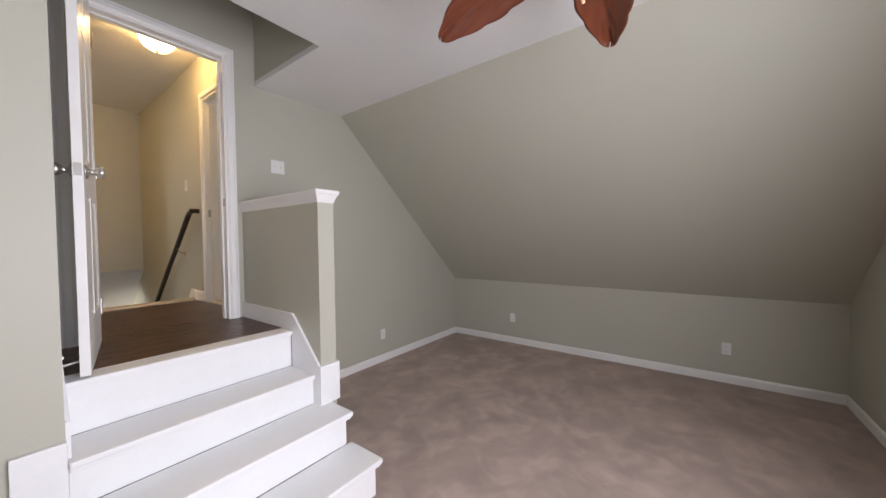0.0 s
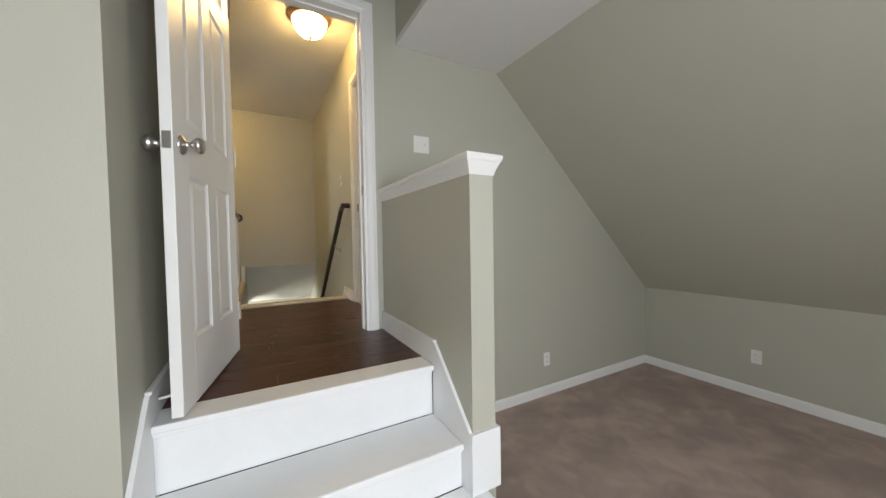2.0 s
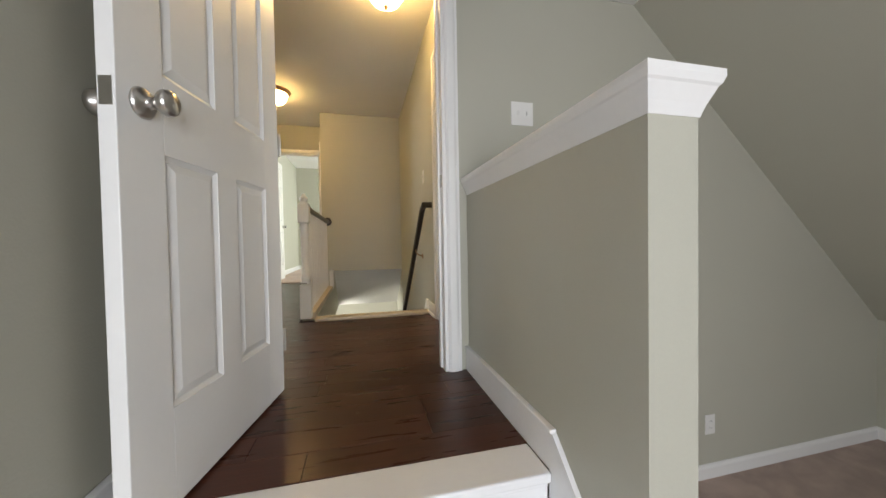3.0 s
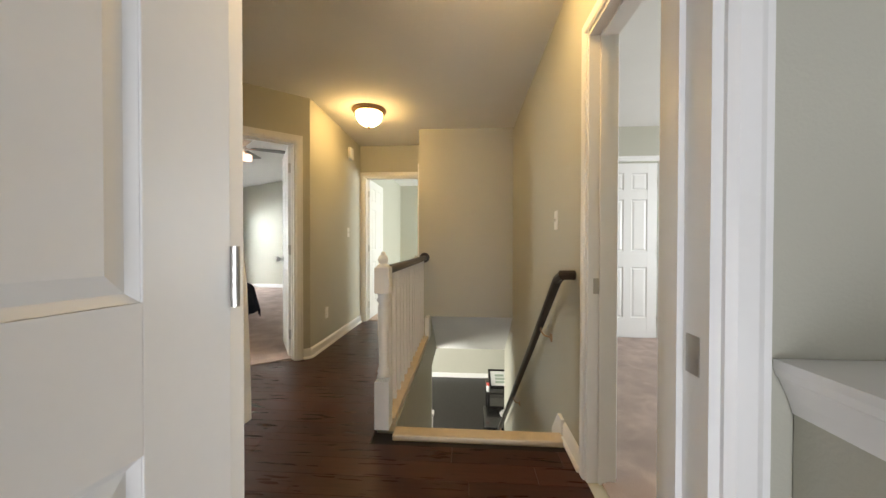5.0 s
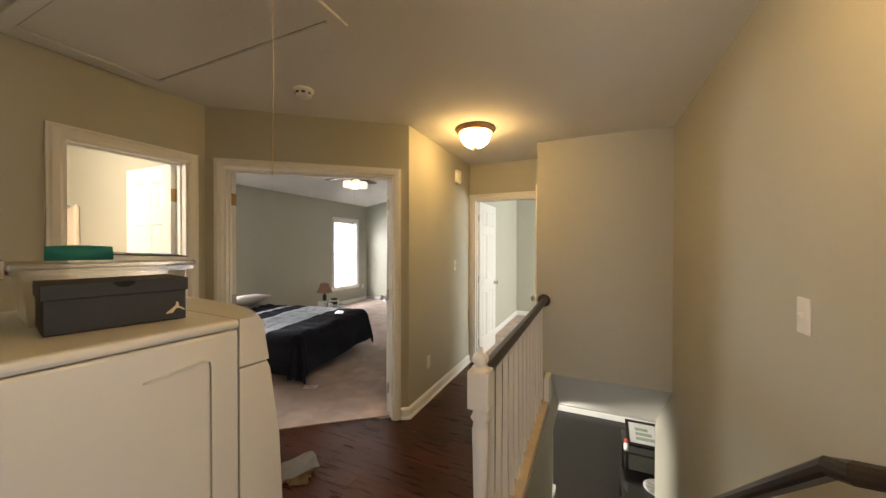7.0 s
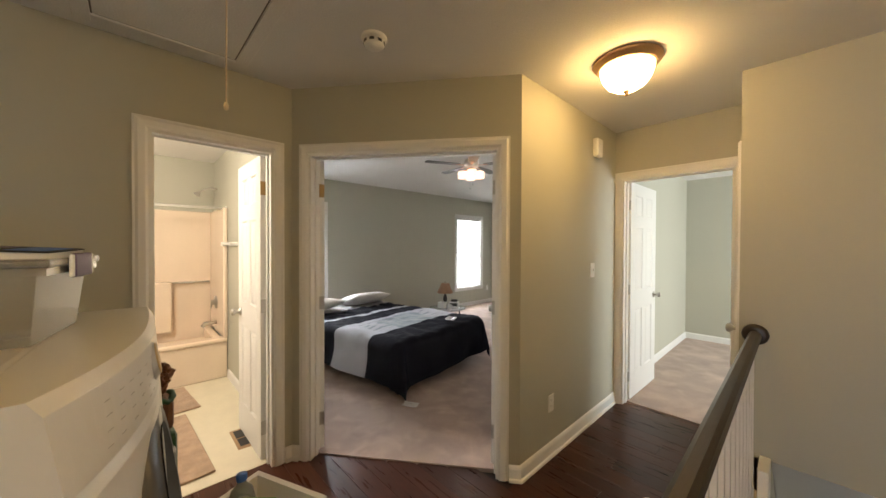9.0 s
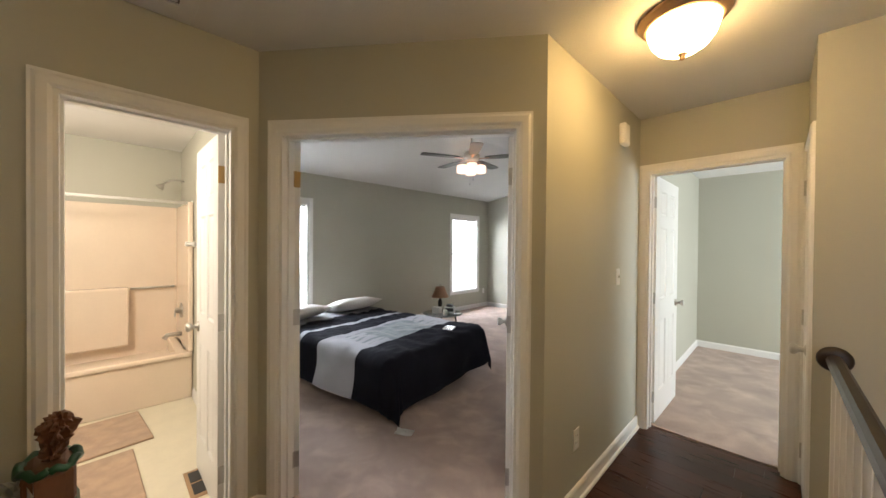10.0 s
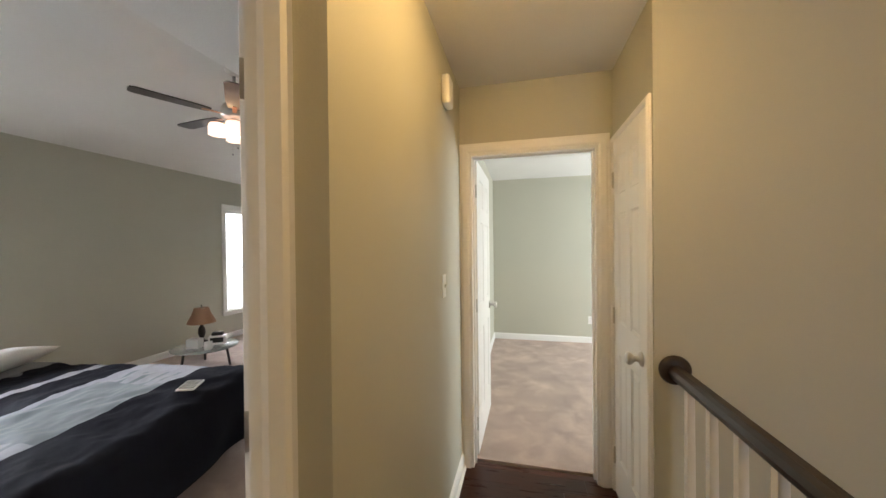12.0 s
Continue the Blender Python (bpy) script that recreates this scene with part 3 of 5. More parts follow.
for k in range(13):
    bm = bmesh.new()
    s = 0.0135
    rings = [[bm.verts.new((sx * q, sy * q, z)) for sx, sy in ((-1, -1), (1, -1), (1, 1), (-1, 1))] for q, z in ((0.0165, 0.028), (0.0165, 0.22), (0.014, 0.25), (0.012, 0.90))]
    for a, b in zip(rings, rings[1:]):
        for j in range(4):
            bm.faces.new((a[j], a[(j + 1) % 4], b[(j + 1) % 4], b[j]))
    if base is None:
        base = mesh_of("baluster", bm, TRIM)
    else:
        bm.free()
    ob = new("baluster", base)
    ob.parent = bal
    ob.matrix_basis = pose(-0.0011 * (k + 1), 0.145 * (k + 1) + 0.02, 0)
solid("wall_stair_curb_end", box_bm(0.052, 0.098, 3.30, YE - 0.001, -0.018, 0.24, 0.003), TRIM, "white block where the curb meets the wall", "trim")
solid("trim_stair_head", box_bm(0.11, RX - 0.001, 1.33, 1.425, -0.030, 0.014, 0.008), CURB, "pale wood nosing at the head of the stairs", "trim")
solid("trim_stair_head_skirt", prism_bm([(1.395, 0.0), (1.395, 0.10), (1.47, 0.10), (1.60, -0.05), (1.60, -0.2), (1.40, -0.2)], RX - 0.018, RX - 0.001), TRIM, "white stair skirt board", "trim").matrix_basis = Matrix(((0, 0, 1, 0), (1, 0, 0, 0), (0, 1, 0, 0), (0, 0, 0, 1)))

# stairs down
down = thing("lower_staircase", pose(0, 0, 0), "dark wood stair flight going down to the lower room", "stairs", kind="structure")
for k in range(13):
    y, z = 1.40 + 0.245 * k, -0.1964 * (k + 1)
    part("riser", box_bm(0.102, RX - 0.002, y - 0.02, y, z, z + 0.17), STEP, down)
    part("tread", box_bm(0.102, RX - 0.002, y - 0.01, y + 0.265, z - 0.026, z, 0.004), WOOD, down)
solid("trim_lower_newel", box_bm(0.0, 0.098, 3.602, 3.66, -2.75, -0.40, 0.006), TRIM, "white trim on the end of the stair wall", "trim")

rail = thing("stair_handrail", pose(RX, 1.27, 0.92), "dark wood wall handrail with return and metal brackets", "handrail")
rail_bm = sweep_bm([(-0.004, -0.045, 0.012), (-0.068, -0.045, 0.012), (-0.070, 0.03, -0.02), (-0.070, 3.08, -2.52)], [(x * 0.8, y * 0.9) for x, y in RAILSEC])
part("rail", rail_bm, DARKWOOD, rail)
for y in (0.42, 1.66, 2.85):
    z = -0.82 * (y - 0.03) - 0.045
    br = part("bracket", tube_bm([(-0.070, y, z + 0.02), (-0.068, y, z - 0.03), (-0.045, y, z - 0.06), (-0.002, y, z - 0.075)], 0.006, 8), BRONZE, rail, "bronze bracket")
    part("rose", turned(lathe_bm([(0.028, 0), (0.028, 0.004), (0.018, 0.009), (0.0, 0.009)], 16, cap=False), pose(0, y, z - 0.075, 0, -90, 0)), BRONZE, br)

# ---- plates ----
SLOT = mat("dark_slot", (0.03, 0.03, 0.03), 0.6)


def plate(m, kind, gang=1):
    """A cover plate in the local xz plane, facing -y."""
    w = 0.072 + 0.046 * (gang - 1)
    if kind == "switch":
        ob = thing("light_switch", m, "white plastic light switch plate on a painted wall", "light switch")
    else:
        ob = thing("wall_outlet", m, "white plastic duplex outlet low on a painted wall", "outlet", group="wall outlets")
    part("cover", box_bm(-w / 2, w / 2, -0.006, 0, -0.058, 0.058, 0.0025), PLASTIC, ob)
    for g in range(gang):
        cx = (g - (gang - 1) / 2) * 0.046
        if kind == "switch":
            part("toggle", turned(box_bm(-0.004, 0.004, -0.012, 0, -0.009, 0.009, 0.001), pose(cx, -0.005, 0.003, 20, 0, 0)), PLASTIC, ob)
        else:
            for z in (-0.020, 0.020):
                sock = part("socket", box_bm(cx - 0.016, cx + 0.016, -0.0075, -0.005, z - 0.013, z + 0.013, 0.001), PLASTIC, ob)
                bm = box_bm(cx - 0.008, cx - 0.006, -0.0079, -0.0074, z - 0.004, z + 0.005)
                add_box(bm, cx + 0.006, cx + 0.008, -0.0079, -0.0074, z - 0.004, z + 0.005)
                part("slots", bm, SLOT, sock)
    return ob


plate(pose(1.283, 0, 1.247), "switch", 2)
plate(pose(2.478, 0, -0.492), "outlet")
plate(pose(XK, -0.946, -0.466, 0, 0, -90), "outlet")
plate(pose(XK, -3.167, -0.482, 0, 0, -90), "outlet")
plate(pose(RX, 1.58, 1.232, 0, 0, -90), "switch")
plate(pose(-0.96, 3.604, 1.238, 0, 0, 90), "switch")
plate(pose(-0.96, 2.948, 0.361, 0, 0, 90), "outlet")
plate(pose(3.465, 3.52, 0.37), "outlet")
plate(pose(0.40, 7.2, 0.34), "outlet")
plate(pose(MX, 7.42, 0.38, 0, 0, 90), "outlet")

# ---- hall ceiling things ----


def dome_lamp(m):
    ob = thing("ceiling_lamp", m, "flush ceiling lamp with frosted glass bowl and bronze rim, lit", "ceiling light", group="hall ceiling lamps")
    part("rim", lathe_bm([(0.0, 0.0), (0.172, 0.0), (0.176, -0.008), (0.168, -0.020), (0.158, -0.024), (0.154, -0.036), (0.142, -0.042), (0.135, -0.040)], 40, cap=False), BRONZE, ob, "bronze stepped rim")
    part("bowl", lathe_bm([(0.136, -0.036), (0.134, -0.060), (0.122, -0.098), (0.098, -0.132), (0.062, -0.156), (0.020, -0.166), (0.0, -0.167)], 40, cap=False), GLASSLAMP, ob, "lit frosted glass bowl")
    part("finial", lathe_bm([(0.0, -0.163), (0.018, -0.164), (0.020, -0.170), (0.010, -0.176), (0.012, -0.184), (0.008, -0.192), (0.0, -0.194)], 16, cap=False), BRONZE, ob)
    return ob


first = dome_lamp(pose(0.70, 0.905, H))
copy_thing(first, pose(-0.476, 2.88, H))

smoke = thing("smoke_detector", pose(-1.266, 1.745, H), "round white smoke detector on the ceiling", "smoke detector")
part("body", lathe_bm([(0.062, 0), (0.064, -0.012), (0.060, -0.018), (0.052, -0.020), (0.050, -0.040), (0.042, -0.048), (0.0, -0.050)], 28, cap=False), PLASTIC, smoke)
for k in range(8):
    a = k * 45
    part("vent", turned(box_bm(-0.011, 0.011, -0.052, -0.0495, -0.038, -0.025), pose(0, 0, 0, 0, 0, a)), SLOT, smoke)
chime = thing("door_chime", pose(-0.96, 3.645, 2.235, 0, 0, 90), "rounded white plastic detector box high on the wall", "alarm")
part("body", box_bm(-0.055, 0.055, -0.045, 0, -0.075, 0.075, 0.015), PLASTIC, chime)
part("button", box_bm(-0.012, 0.012, -0.049, -0.044, -0.05, -0.035, 0.002), PLASTIC, chime)

hatch = thing("attic_hatch", pose(-1.306, 1.012, H), "white plywood attic hatch panel with flat trim in the ceiling", "attic hatch", kind="structure")
bm = bmesh.new()
for a in ((-0.73, 0.73, -0.34, -0.28), (-0.73, 0.73, 0.28, 0.34), (-0.73, -0.67, -0.28, 0.28), (0.67, 0.73, -0.28, 0.28)):
    add_box(bm, *a, -0.014, 0.0, 0.002)
part("trim", bm, CEIL, hatch)
part("panel", box_bm(-0.663, 0.663, -0.273, 0.273, -0.006, 0.0), CEIL, hatch)
# dark-coloured strips stand in for the shade in the joint round the panel
bm = bmesh.new()
add_box(bm, -0.672, 0.672, -0.282, -0.273, -0.004, -0.001)
add_box(bm, -0.672, 0.672, 0.273, 0.282, -0.004, -0.001)
add_box(bm, -0.672, -0.663, -0.273, 0.273, -0.004, -0.001)
part("gap", bm, mat("gap_shadow", (0.16, 0.15, 0.14), 0.8), hatch, "shadow line round the panel, painted as dark strips")
CORD = mat("cord", (0.62, 0.52, 0.38), 0.8, vary=0.1)
cord = thing("pull_cord", pose(-0.63, 1.0, H - 0.006), "thin beige attic ladder pull cord with a knot", "cord")
part("string", tube_bm([(0, 0, 0), (0.004, 0.002, -0.35), (0.0, 0.0, -0.74)], 0.0017, 6), CORD, cord)
part("knot", turned(lathe_bm([(0.0, -0.008), (0.004, -0.004), (0.0045, 0.003), (0.002, 0.010)], 10, cap=False), pose(0, 0, -0.74)), CORD, cord)

# ---- laundry machines ----
ENAMEL = mat("white_enamel", (0.64, 0.625, 0.59), 0.30, bump=0.04, scale=120, vary=0.02, coat=0.3)
GREYPL = mat("grey_door_plastic", (0.055, 0.052, 0.05), 0.35, vary=0.06)
SILVER = mat("silver_plastic", (0.50, 0.49, 0.47), 0.3, 0.6, vary=0.05)
PRINT = mat("grey_print", (0.40, 0.385, 0.36), 0.5)
AMBER = mat("beige_dial", (0.52, 0.38, 0.20), 0.4, vary=0.08)


def front_bow(u, z, bulge):
    """How far the bowed front stands out at u across and z up; it flattens towards the floor."""
    v = (u - 0.4) / 0.6 if u > 0.4 else 0.42 * (0.4 - u) / 0.4
    return bulge * (1 - abs(v) ** 2.3) * (1 - 0.40 * min(1.0, (1.262 - z) / 0.4))


def machine(name, m, label, bulge):
    """A front-loading machine on its pedestal; the front faces +y, the origin is at the floor, back left corner."""
    ob = thing(name, m, label, name.replace("_", " "))
    W, D, HT = 0.685, 0.570, 1.262
    part("body", box_bm(0, W, 0, D, 0.335, HT - 0.028, 0.006), ENAMEL, ob)
    part("top", box_bm(-0.002, W + 0.002, -0.005, D + 0.004, HT - 0.026, HT, 0.010), ENAMEL, ob)
    for x in (0.0, W):
        s = -1 if x == 0 else 1
        bm = bmesh.new()
        for pts in ([(0.37, 1.163), (0.485, 1.178), (0.499, 1.172), (0.503, 1.155), (0.503, 0.55)], [(0.12, 0.85), (0.17, 0.92)]):
            add = sweep_bm([(x + s * 0.0005, y, z) for y, z in pts], [(-0.007, -0.002), (0.007, -0.002), (0.003, 0.0006), (-0.003, 0.0006)])
            tmp = bpy.data.meshes.new("tmp")
            add.to_mesh(tmp)
            add.free()
            bm.from_mesh(tmp)
            bpy.data.meshes.remove(tmp)
        part("side_emboss", bm, ENAMEL, ob)
    # bowed front: two panels with a seam
    for n, z0, z1, lab in (("control_panel", 1.132, HT - 0.002, "white control panel with printed marks"), ("front_panel", 0.335, 1.127, "")):
        bm = bmesh.new()
        rings = []
        for k in range(33):
            u = k / 32
            x = W * u
            prof = [(1.132, 0.086), (1.240, 0.069), (1.260, 0.056)] if n == "control_panel" else [(0.335, 0.140), (0.55, 0.135), (0.90, 0.118), (1.107, 0.089), (1.127, 0.080)]
            pts = [(x, D + 0.003, z0)] + [(x, D + o + front_bow(u, z, bulge), z) for z, o in prof] + [(x, D + 0.003, z1)]
            rings.append([bm.verts.new(c) for c in pts])
        cnt = len(rings[0])
        for a, b in zip(rings, rings[1:]):
            for j in range(cnt):
                bm.faces.new((a[j], a[(j + 1) % cnt], b[(j + 1) % cnt], b[j]))
        bm.faces.new(rings[0])
        bm.faces.new(rings[-1])
        bmesh.ops.recalc_face_normals(bm, faces=bm.faces)
        part(n, bm, ENAMEL, ob, lab)
    part("pedestal", box_bm(0.004, W - 0.004, 0.01, D, 0.0, 0.333, 0.008), ENAMEL, ob)
    drawer = part("drawer", box_bm(0.02, W - 0.02, D, D + 0.06, 0.03, 0.315, 0.015), ENAMEL, ob)
    part("drawer_pull", box_bm(0.22, W - 0.22, D + 0.06, D + 0.068, 0.24, 0.28, 0.004), SILVER, drawer)
    yf = D + 0.100 + front_bow(0.5, 0.875, bulge)
    ring = part("door", turned(lathe_bm([(0.16, -0.03), (0.248, -0.03), (0.252, 0.012), (0.238, 0.030), (0.20, 0.040), (0.165, 0.032), (0.15, 0.02)], 40, cap=False), pose(W / 2, yf + 0.000, 0.900, -82, 0, 0) @ Matrix.Scale(0.90, 4)), GREYPL, ob, "round grey porthole door")
    part("window", turned(lathe_bm([(0.165, 0.040), (0.12, 0.020), (0.06, 0.006), (0.0, 0.002)], 32, cap=False), pose(W / 2, yf + 0.000, 0.900, -82, 0, 0) @ Matrix.Scale(0.90, 4)), SLOT, ring)
    part("pull", box_bm(W / 2 - 0.195, W / 2 - 0.155, yf + 0.020, yf + 0.040, 0.835, 0.915, 0.008), SILVER, ring)
    dial = part("dial", turned(lathe_bm([(0.042, -0.008), (0.042, 0.001), (0.037, 0.003), (0.033, 0.008), (0.0, 0.009)], 28, cap=False), pose(W * 0.50, D + 0.0725 + front_bow(0.50, 1.197, bulge), 1.197, -80, 0, 0)), SILVER, ob)
    part("dial_face", turned(lathe_bm([(0.032, 0.0085), (0.031, 0.0105), (0.0, 0.011)], 24, cap=False), pose(W * 0.50, D + 0.0725 + front_bow(0.50, 1.197, bulge), 1.197, -80, 0, 0)), AMBER, dial)
    for k in range(24):
        x = W * 0.54 + 0.042 * (k % 6) + 0.006 * math.sin(k * 5.1)
        u = (x + 0.016) / W
        y = D + 0.0832 - 0.0033 * (k // 6) + front_bow(u, 1.150 + 0.021 * (k // 6), bulge)
        part("printed_mark", turned(box_bm(-0.007, 0.007, -0.003, 0.0003, -0.0005, 0.0005), pose(x + 0.016, y, 1.150 + 0.021 * (k // 6), 0, 0, -math.degrees(math.atan(4 * bulge * (2 * u - 1) / W)))), PRINT, ob)
    return ob


dryer = machine("clothes_dryer", pose(-1.123, 0.190, 0, 0, 0, -4), "white front-loading dryer on a pedestal, shoe box on top", 0.086)

CARD = mat("dark_card", (0.020, 0.021, 0.024), 0.6, bump=0.1, scale=90, vary=0.15, vscale=6)
TAN = mat("pale_print", (0.66, 0.52, 0.34), 0.5, vary=0.05)
shoebox = thing("shoe_box", pose(-0.560, 0.542, 1.263, 0, 0, 78), "dark grey cardboard shoe box with lid and pale mark", "shoe box")
part("box", box_bm(-0.125, 0.120, 0.0, 0.165, 0, 0.085, 0.002), CARD, shoebox)
part("lid", box_bm(-0.129, 0.124, -0.004, 0.169, 0.075, 0.108, 0.002), CARD, shoebox)
part("thumb_hole", turned(prism_bm([(0.020 * math.cos(math.pi * k / 10), -0.014 * math.sin(math.pi * k / 10)) for k in range(11)], 0, 0.0006), pose(0.0, -0.0042, 0.1075, 90, 0, 0)), mat("hole_black", (0.003, 0.003, 0.003), 0.9), shoebox)
bm = prism_bm([(0, 0.000), (0.006, 0.010), (0.012, 0.011), (0.024, 0.004), (0.026, 0.006), (0.013, 0.016), (0.011, 0.026), (0.007, 0.028), (0.005, 0.018), (-0.010, 0.004), (-0.014, 0.001), (-0.013, -0.001)], 0, 0.0006)
part("printed_mark", turned(bm, pose(0.092, -0.0006, 0.018, 90, 0, 0)), TAN, shoebox, "small pale printed shape")

CLEAR = mat("clear_plastic", (0.82, 0.80, 0.76), 0.18, vary=0.03, transmission=0.85)
TEAL = mat("teal_card", (0.03, 0.31, 0.26), 0.45, vary=0.12)
BLUE = mat("blue_plastic", (0.02, 0.11, 0.42), 0.4, vary=0.1)
PURPLE = mat("purple_plastic", (0.09, 0.04, 0.10), 0.4, vary=0.1)
GREEN = mat("lime_plastic", (0.24, 0.55, 0.04), 0.4, vary=0.08)
PAPER = mat("paper_white", (0.76, 0.75, 0.72), 0.7, bump=0.1, scale=40, vary=0.05)
tub = thing("storage_tub", pose(-0.825, 0.605, 1.263, 0, 0, 80), "clear plastic storage tub with a lid and dark clips", "plastic tub")
bm = bmesh.new()
rings = [[bm.verts.new((sx * a, sy * b, z)) for sx, sy in ((-1, -1), (1, -1), (1, 1), (-1, 1))] for a, b, z in ((0.145, 0.105, 0), (0.158, 0.118, 0.13), (0.172, 0.130, 0.132), (0.172, 0.130, 0.120))]
for a, b in zip(rings, rings[1:]):
    for j in range(4):
        bm.faces.new((a[j], a[(j + 1) % 4], b[(j + 1) % 4], b[j]))
bm.faces.new(list(reversed(rings[0])))
part("tub", bm, CLEAR, tub)
part("lid", box_bm(-0.177, 0.177, -0.135, 0.135, 0.133, 0.148, 0.004), CLEAR, tub)
for x in (-0.183, 0.177):
    clip = part("clip", box_bm(x, x + 0.008, -0.045, 0.045, 0.110, 0.156, 0.003), PURPLE, tub, "dark purple clip")
    for y in (-0.058, 0.046):
        part("clip_end", box_bm(x + 0.001, x + 0.007, y, y + 0.012, 0.112, 0.154, 0.002), PLASTIC, clip)
packet = thing("card_packet", pose(-0.79, 0.545, 1.4125, 0, 0, 72), "curled teal card sleeve lying on the tub lid", "packet")
bm = bmesh.new()
rows = []
for k in range(9):
    a = math.pi * k / 8
    rows.append([bm.verts.new((x, -0.05 * math.cos(a), 0.004 + 0.040 * math.sin(a) ** 0.7 * (1 - 2.2 * abs(x)))) for x in (-0.06, -0.02, 0.02, 0.06)])
for a, b in zip(rows, rows[1:]):
    for k in range(3):
        bm.faces.new((a[k], a[k + 1], b[k + 1], b[k])).smooth = True
bmesh.ops.solidify(bm, geom=bm.faces, thickness=0.002)
part("sleeve", bm, TEAL, packet)
booklet = thing("booklet", pose(-0.79, 0.665, 1.4135, 2, 3, 76), "glossy dark booklet with coloured print on the tub lid", "booklet")
part("pages", box_bm(-0.085, 0.105, -0.065, 0.065, 0, 0.014, 0.002), PAPER, booklet)
part("cover", box_bm(-0.087, 0.107, -0.067, 0.067, 0.0142, 0.0165, 0.001), CARD, booklet, "dark glossy cover")
for x0, x1, y0, y1, q in ((-0.075, -0.03, -0.05, 0.02, PAPER), (-0.02, 0.03, -0.055, -0.02, TEAL), (0.045, 0.095, -0.05, 0.05, BLUE), (-0.02, 0.03, 0.0, 0.05, PURPLE)):
    part("printed_patch", box_bm(x0, x1, y0, y1, 0.0166, 0.0172), q, booklet)

basket = thing("laundry_basket", pose(-1.44, 1.26, 0.001, 0, 0, 24), "white plastic laundry basket holding bottles and boxes", "laundry basket")
bm = bmesh.new()
rings = [[bm.verts.new((sx * a, sy * b, z)) for sx, sy in ((-1, -1), (1, -1), (1, 1), (-1, 1))] for a, b, z in ((0.17, 0.13, 0.0), (0.205, 0.165, 0.24), (0.225, 0.185, 0.245), (0.225, 0.185, 0.262), (0.198, 0.158, 0.262), (0.165, 0.125, 0.008))]
for a, b in zip(rings, rings[1:]):
    for j in range(4):
        bm.faces.new((a[j], a[(j + 1) % 4], b[(j + 1) % 4], b[j]))
bm.faces.new(list(reversed(rings[0])))
bm.faces.new(rings[-1])
part("tub", bm, PLASTIC, basket)
for k in range(6):
    part("slot", box_bm(-0.13 + 0.05 * k, -0.105 + 0.05 * k, -0.161, -0.158, 0.12, 0.20), SLOT, basket)
gb = thing("cleaner_box", pose(-1.38, 1.26, 0.012, 4, -6, 40), "lime green and white plastic cleaner tub in the basket", "cleaner tub")
part("tub", box_bm(-0.08, 0.08, -0.055, 0.055, 0, 0.27, 0.01), PLASTIC, gb)
part("lid", box_bm(-0.084, 0.084, -0.059, 0.059, 0.268, 0.31, 0.008), GREEN, gb, "lime green lid")
bj = thing("water_bottle", pose(-1.53, 1.22, 0.012, 0, 0, 0), "clear plastic jug with a blue cap in the basket", "bottle")
part("jug", lathe_bm([(0.055, 0.0), (0.060, 0.02), (0.060, 0.24), (0.045, 0.31), (0.020, 0.34), (0.018, 0.36)], 20), CLEAR, bj)
part("cap", turned(lathe_bm([(0.022, 0.0), (0.023, 0.025), (0.0, 0.028)], 16, cap=False), pose(0, 0, 0.358)), BLUE, bj)


def crumple(seed, a, b, h, n=9):
    """A crumpled sheet or bag: a grid with folded heights."""
    bm = bmesh.new()
    rnd = random.Random(seed)
    g = [[bm.verts.new((a * (2 * i / n - 1) + rnd.uniform(-0.02, 0.02) * a * 4, b * (2 * j / n - 1) + rnd.uniform(-0.02, 0.02) * b * 4, abs(noise.noise((i * 0.6 + seed, j * 0.6, seed))) * h * 2 + 0.003)) for j in range(n + 1)] for i in range(n + 1)]
    for i in range(n):
        for j in range(n):
            bm.faces.new((g[i][j], g[i + 1][j], g[i + 1][j + 1], g[i][j + 1]))
    r = bmesh.ops.solidify(bm, geom=bm.faces, thickness=0.002)
    return bm


KRAFT = mat("kraft_paper", (0.30, 0.22, 0.13), 0.8, bump=0.2, scale=50, vary=0.12)
wad = thing("crumpled_paper", pose(-1.27, 1.65, 0.002, 0, 0, 30), "folded grey and brown packing paper on the floor", "paper")
part("brown_sheet", crumple(3, 0.12, 0.09, 0.028), KRAFT, wad, "brown crumpled sheet")
part("grey_sheet", turned(crumple(7, 0.12, 0.075, 0.012, 5), pose(0.02, 0.03, 0.040, 10, -7, 25)), mat("grey_paper", (0.36, 0.37, 0.37), 0.6, vary=0.08), wad, "folded grey printed sheet")

VGREEN = mat("dark_green_plastic", (0.015, 0.075, 0.03), 0.4, vary=0.12)
BLACK = mat("black_rubber", (0.012, 0.012, 0.013), 0.5, vary=0.1)
BROWNBAG = mat("brown_bag", (0.17, 0.075, 0.04), 0.5, bump=0.4, scale=25, vary=0.2, vscale=9)
vac = thing("carpet_cleaner", pose(-1.87, 0.945, 0.002, 0, 0, 4), "dark green carpet cleaner with a black hose", "vacuum cleaner")
part("body", box_bm(-0.11, 0.10, -0.075, 0.065, 0.0, 0.57, 0.03), VGREEN, vac)
part("tank", box_bm(-0.09, 0.08, -0.065, 0.055, 0.57, 0.715, 0.025), BROWNBAG, vac, "smoky brown tank")
part("hose", tube_bm([(0.08 + 0.14 * math.sin(math.pi * k / 12), -0.03, 0.62 - 0.46 * k / 12) for k in range(13)], 0.022, 10), BLACK, vac)
part("handle", tube_bm([(0.03, -0.10, 0.5), (0.04, -0.14, 0.8), (0.05, -0.15, 0.95)], 0.014, 10), BLACK, vac)
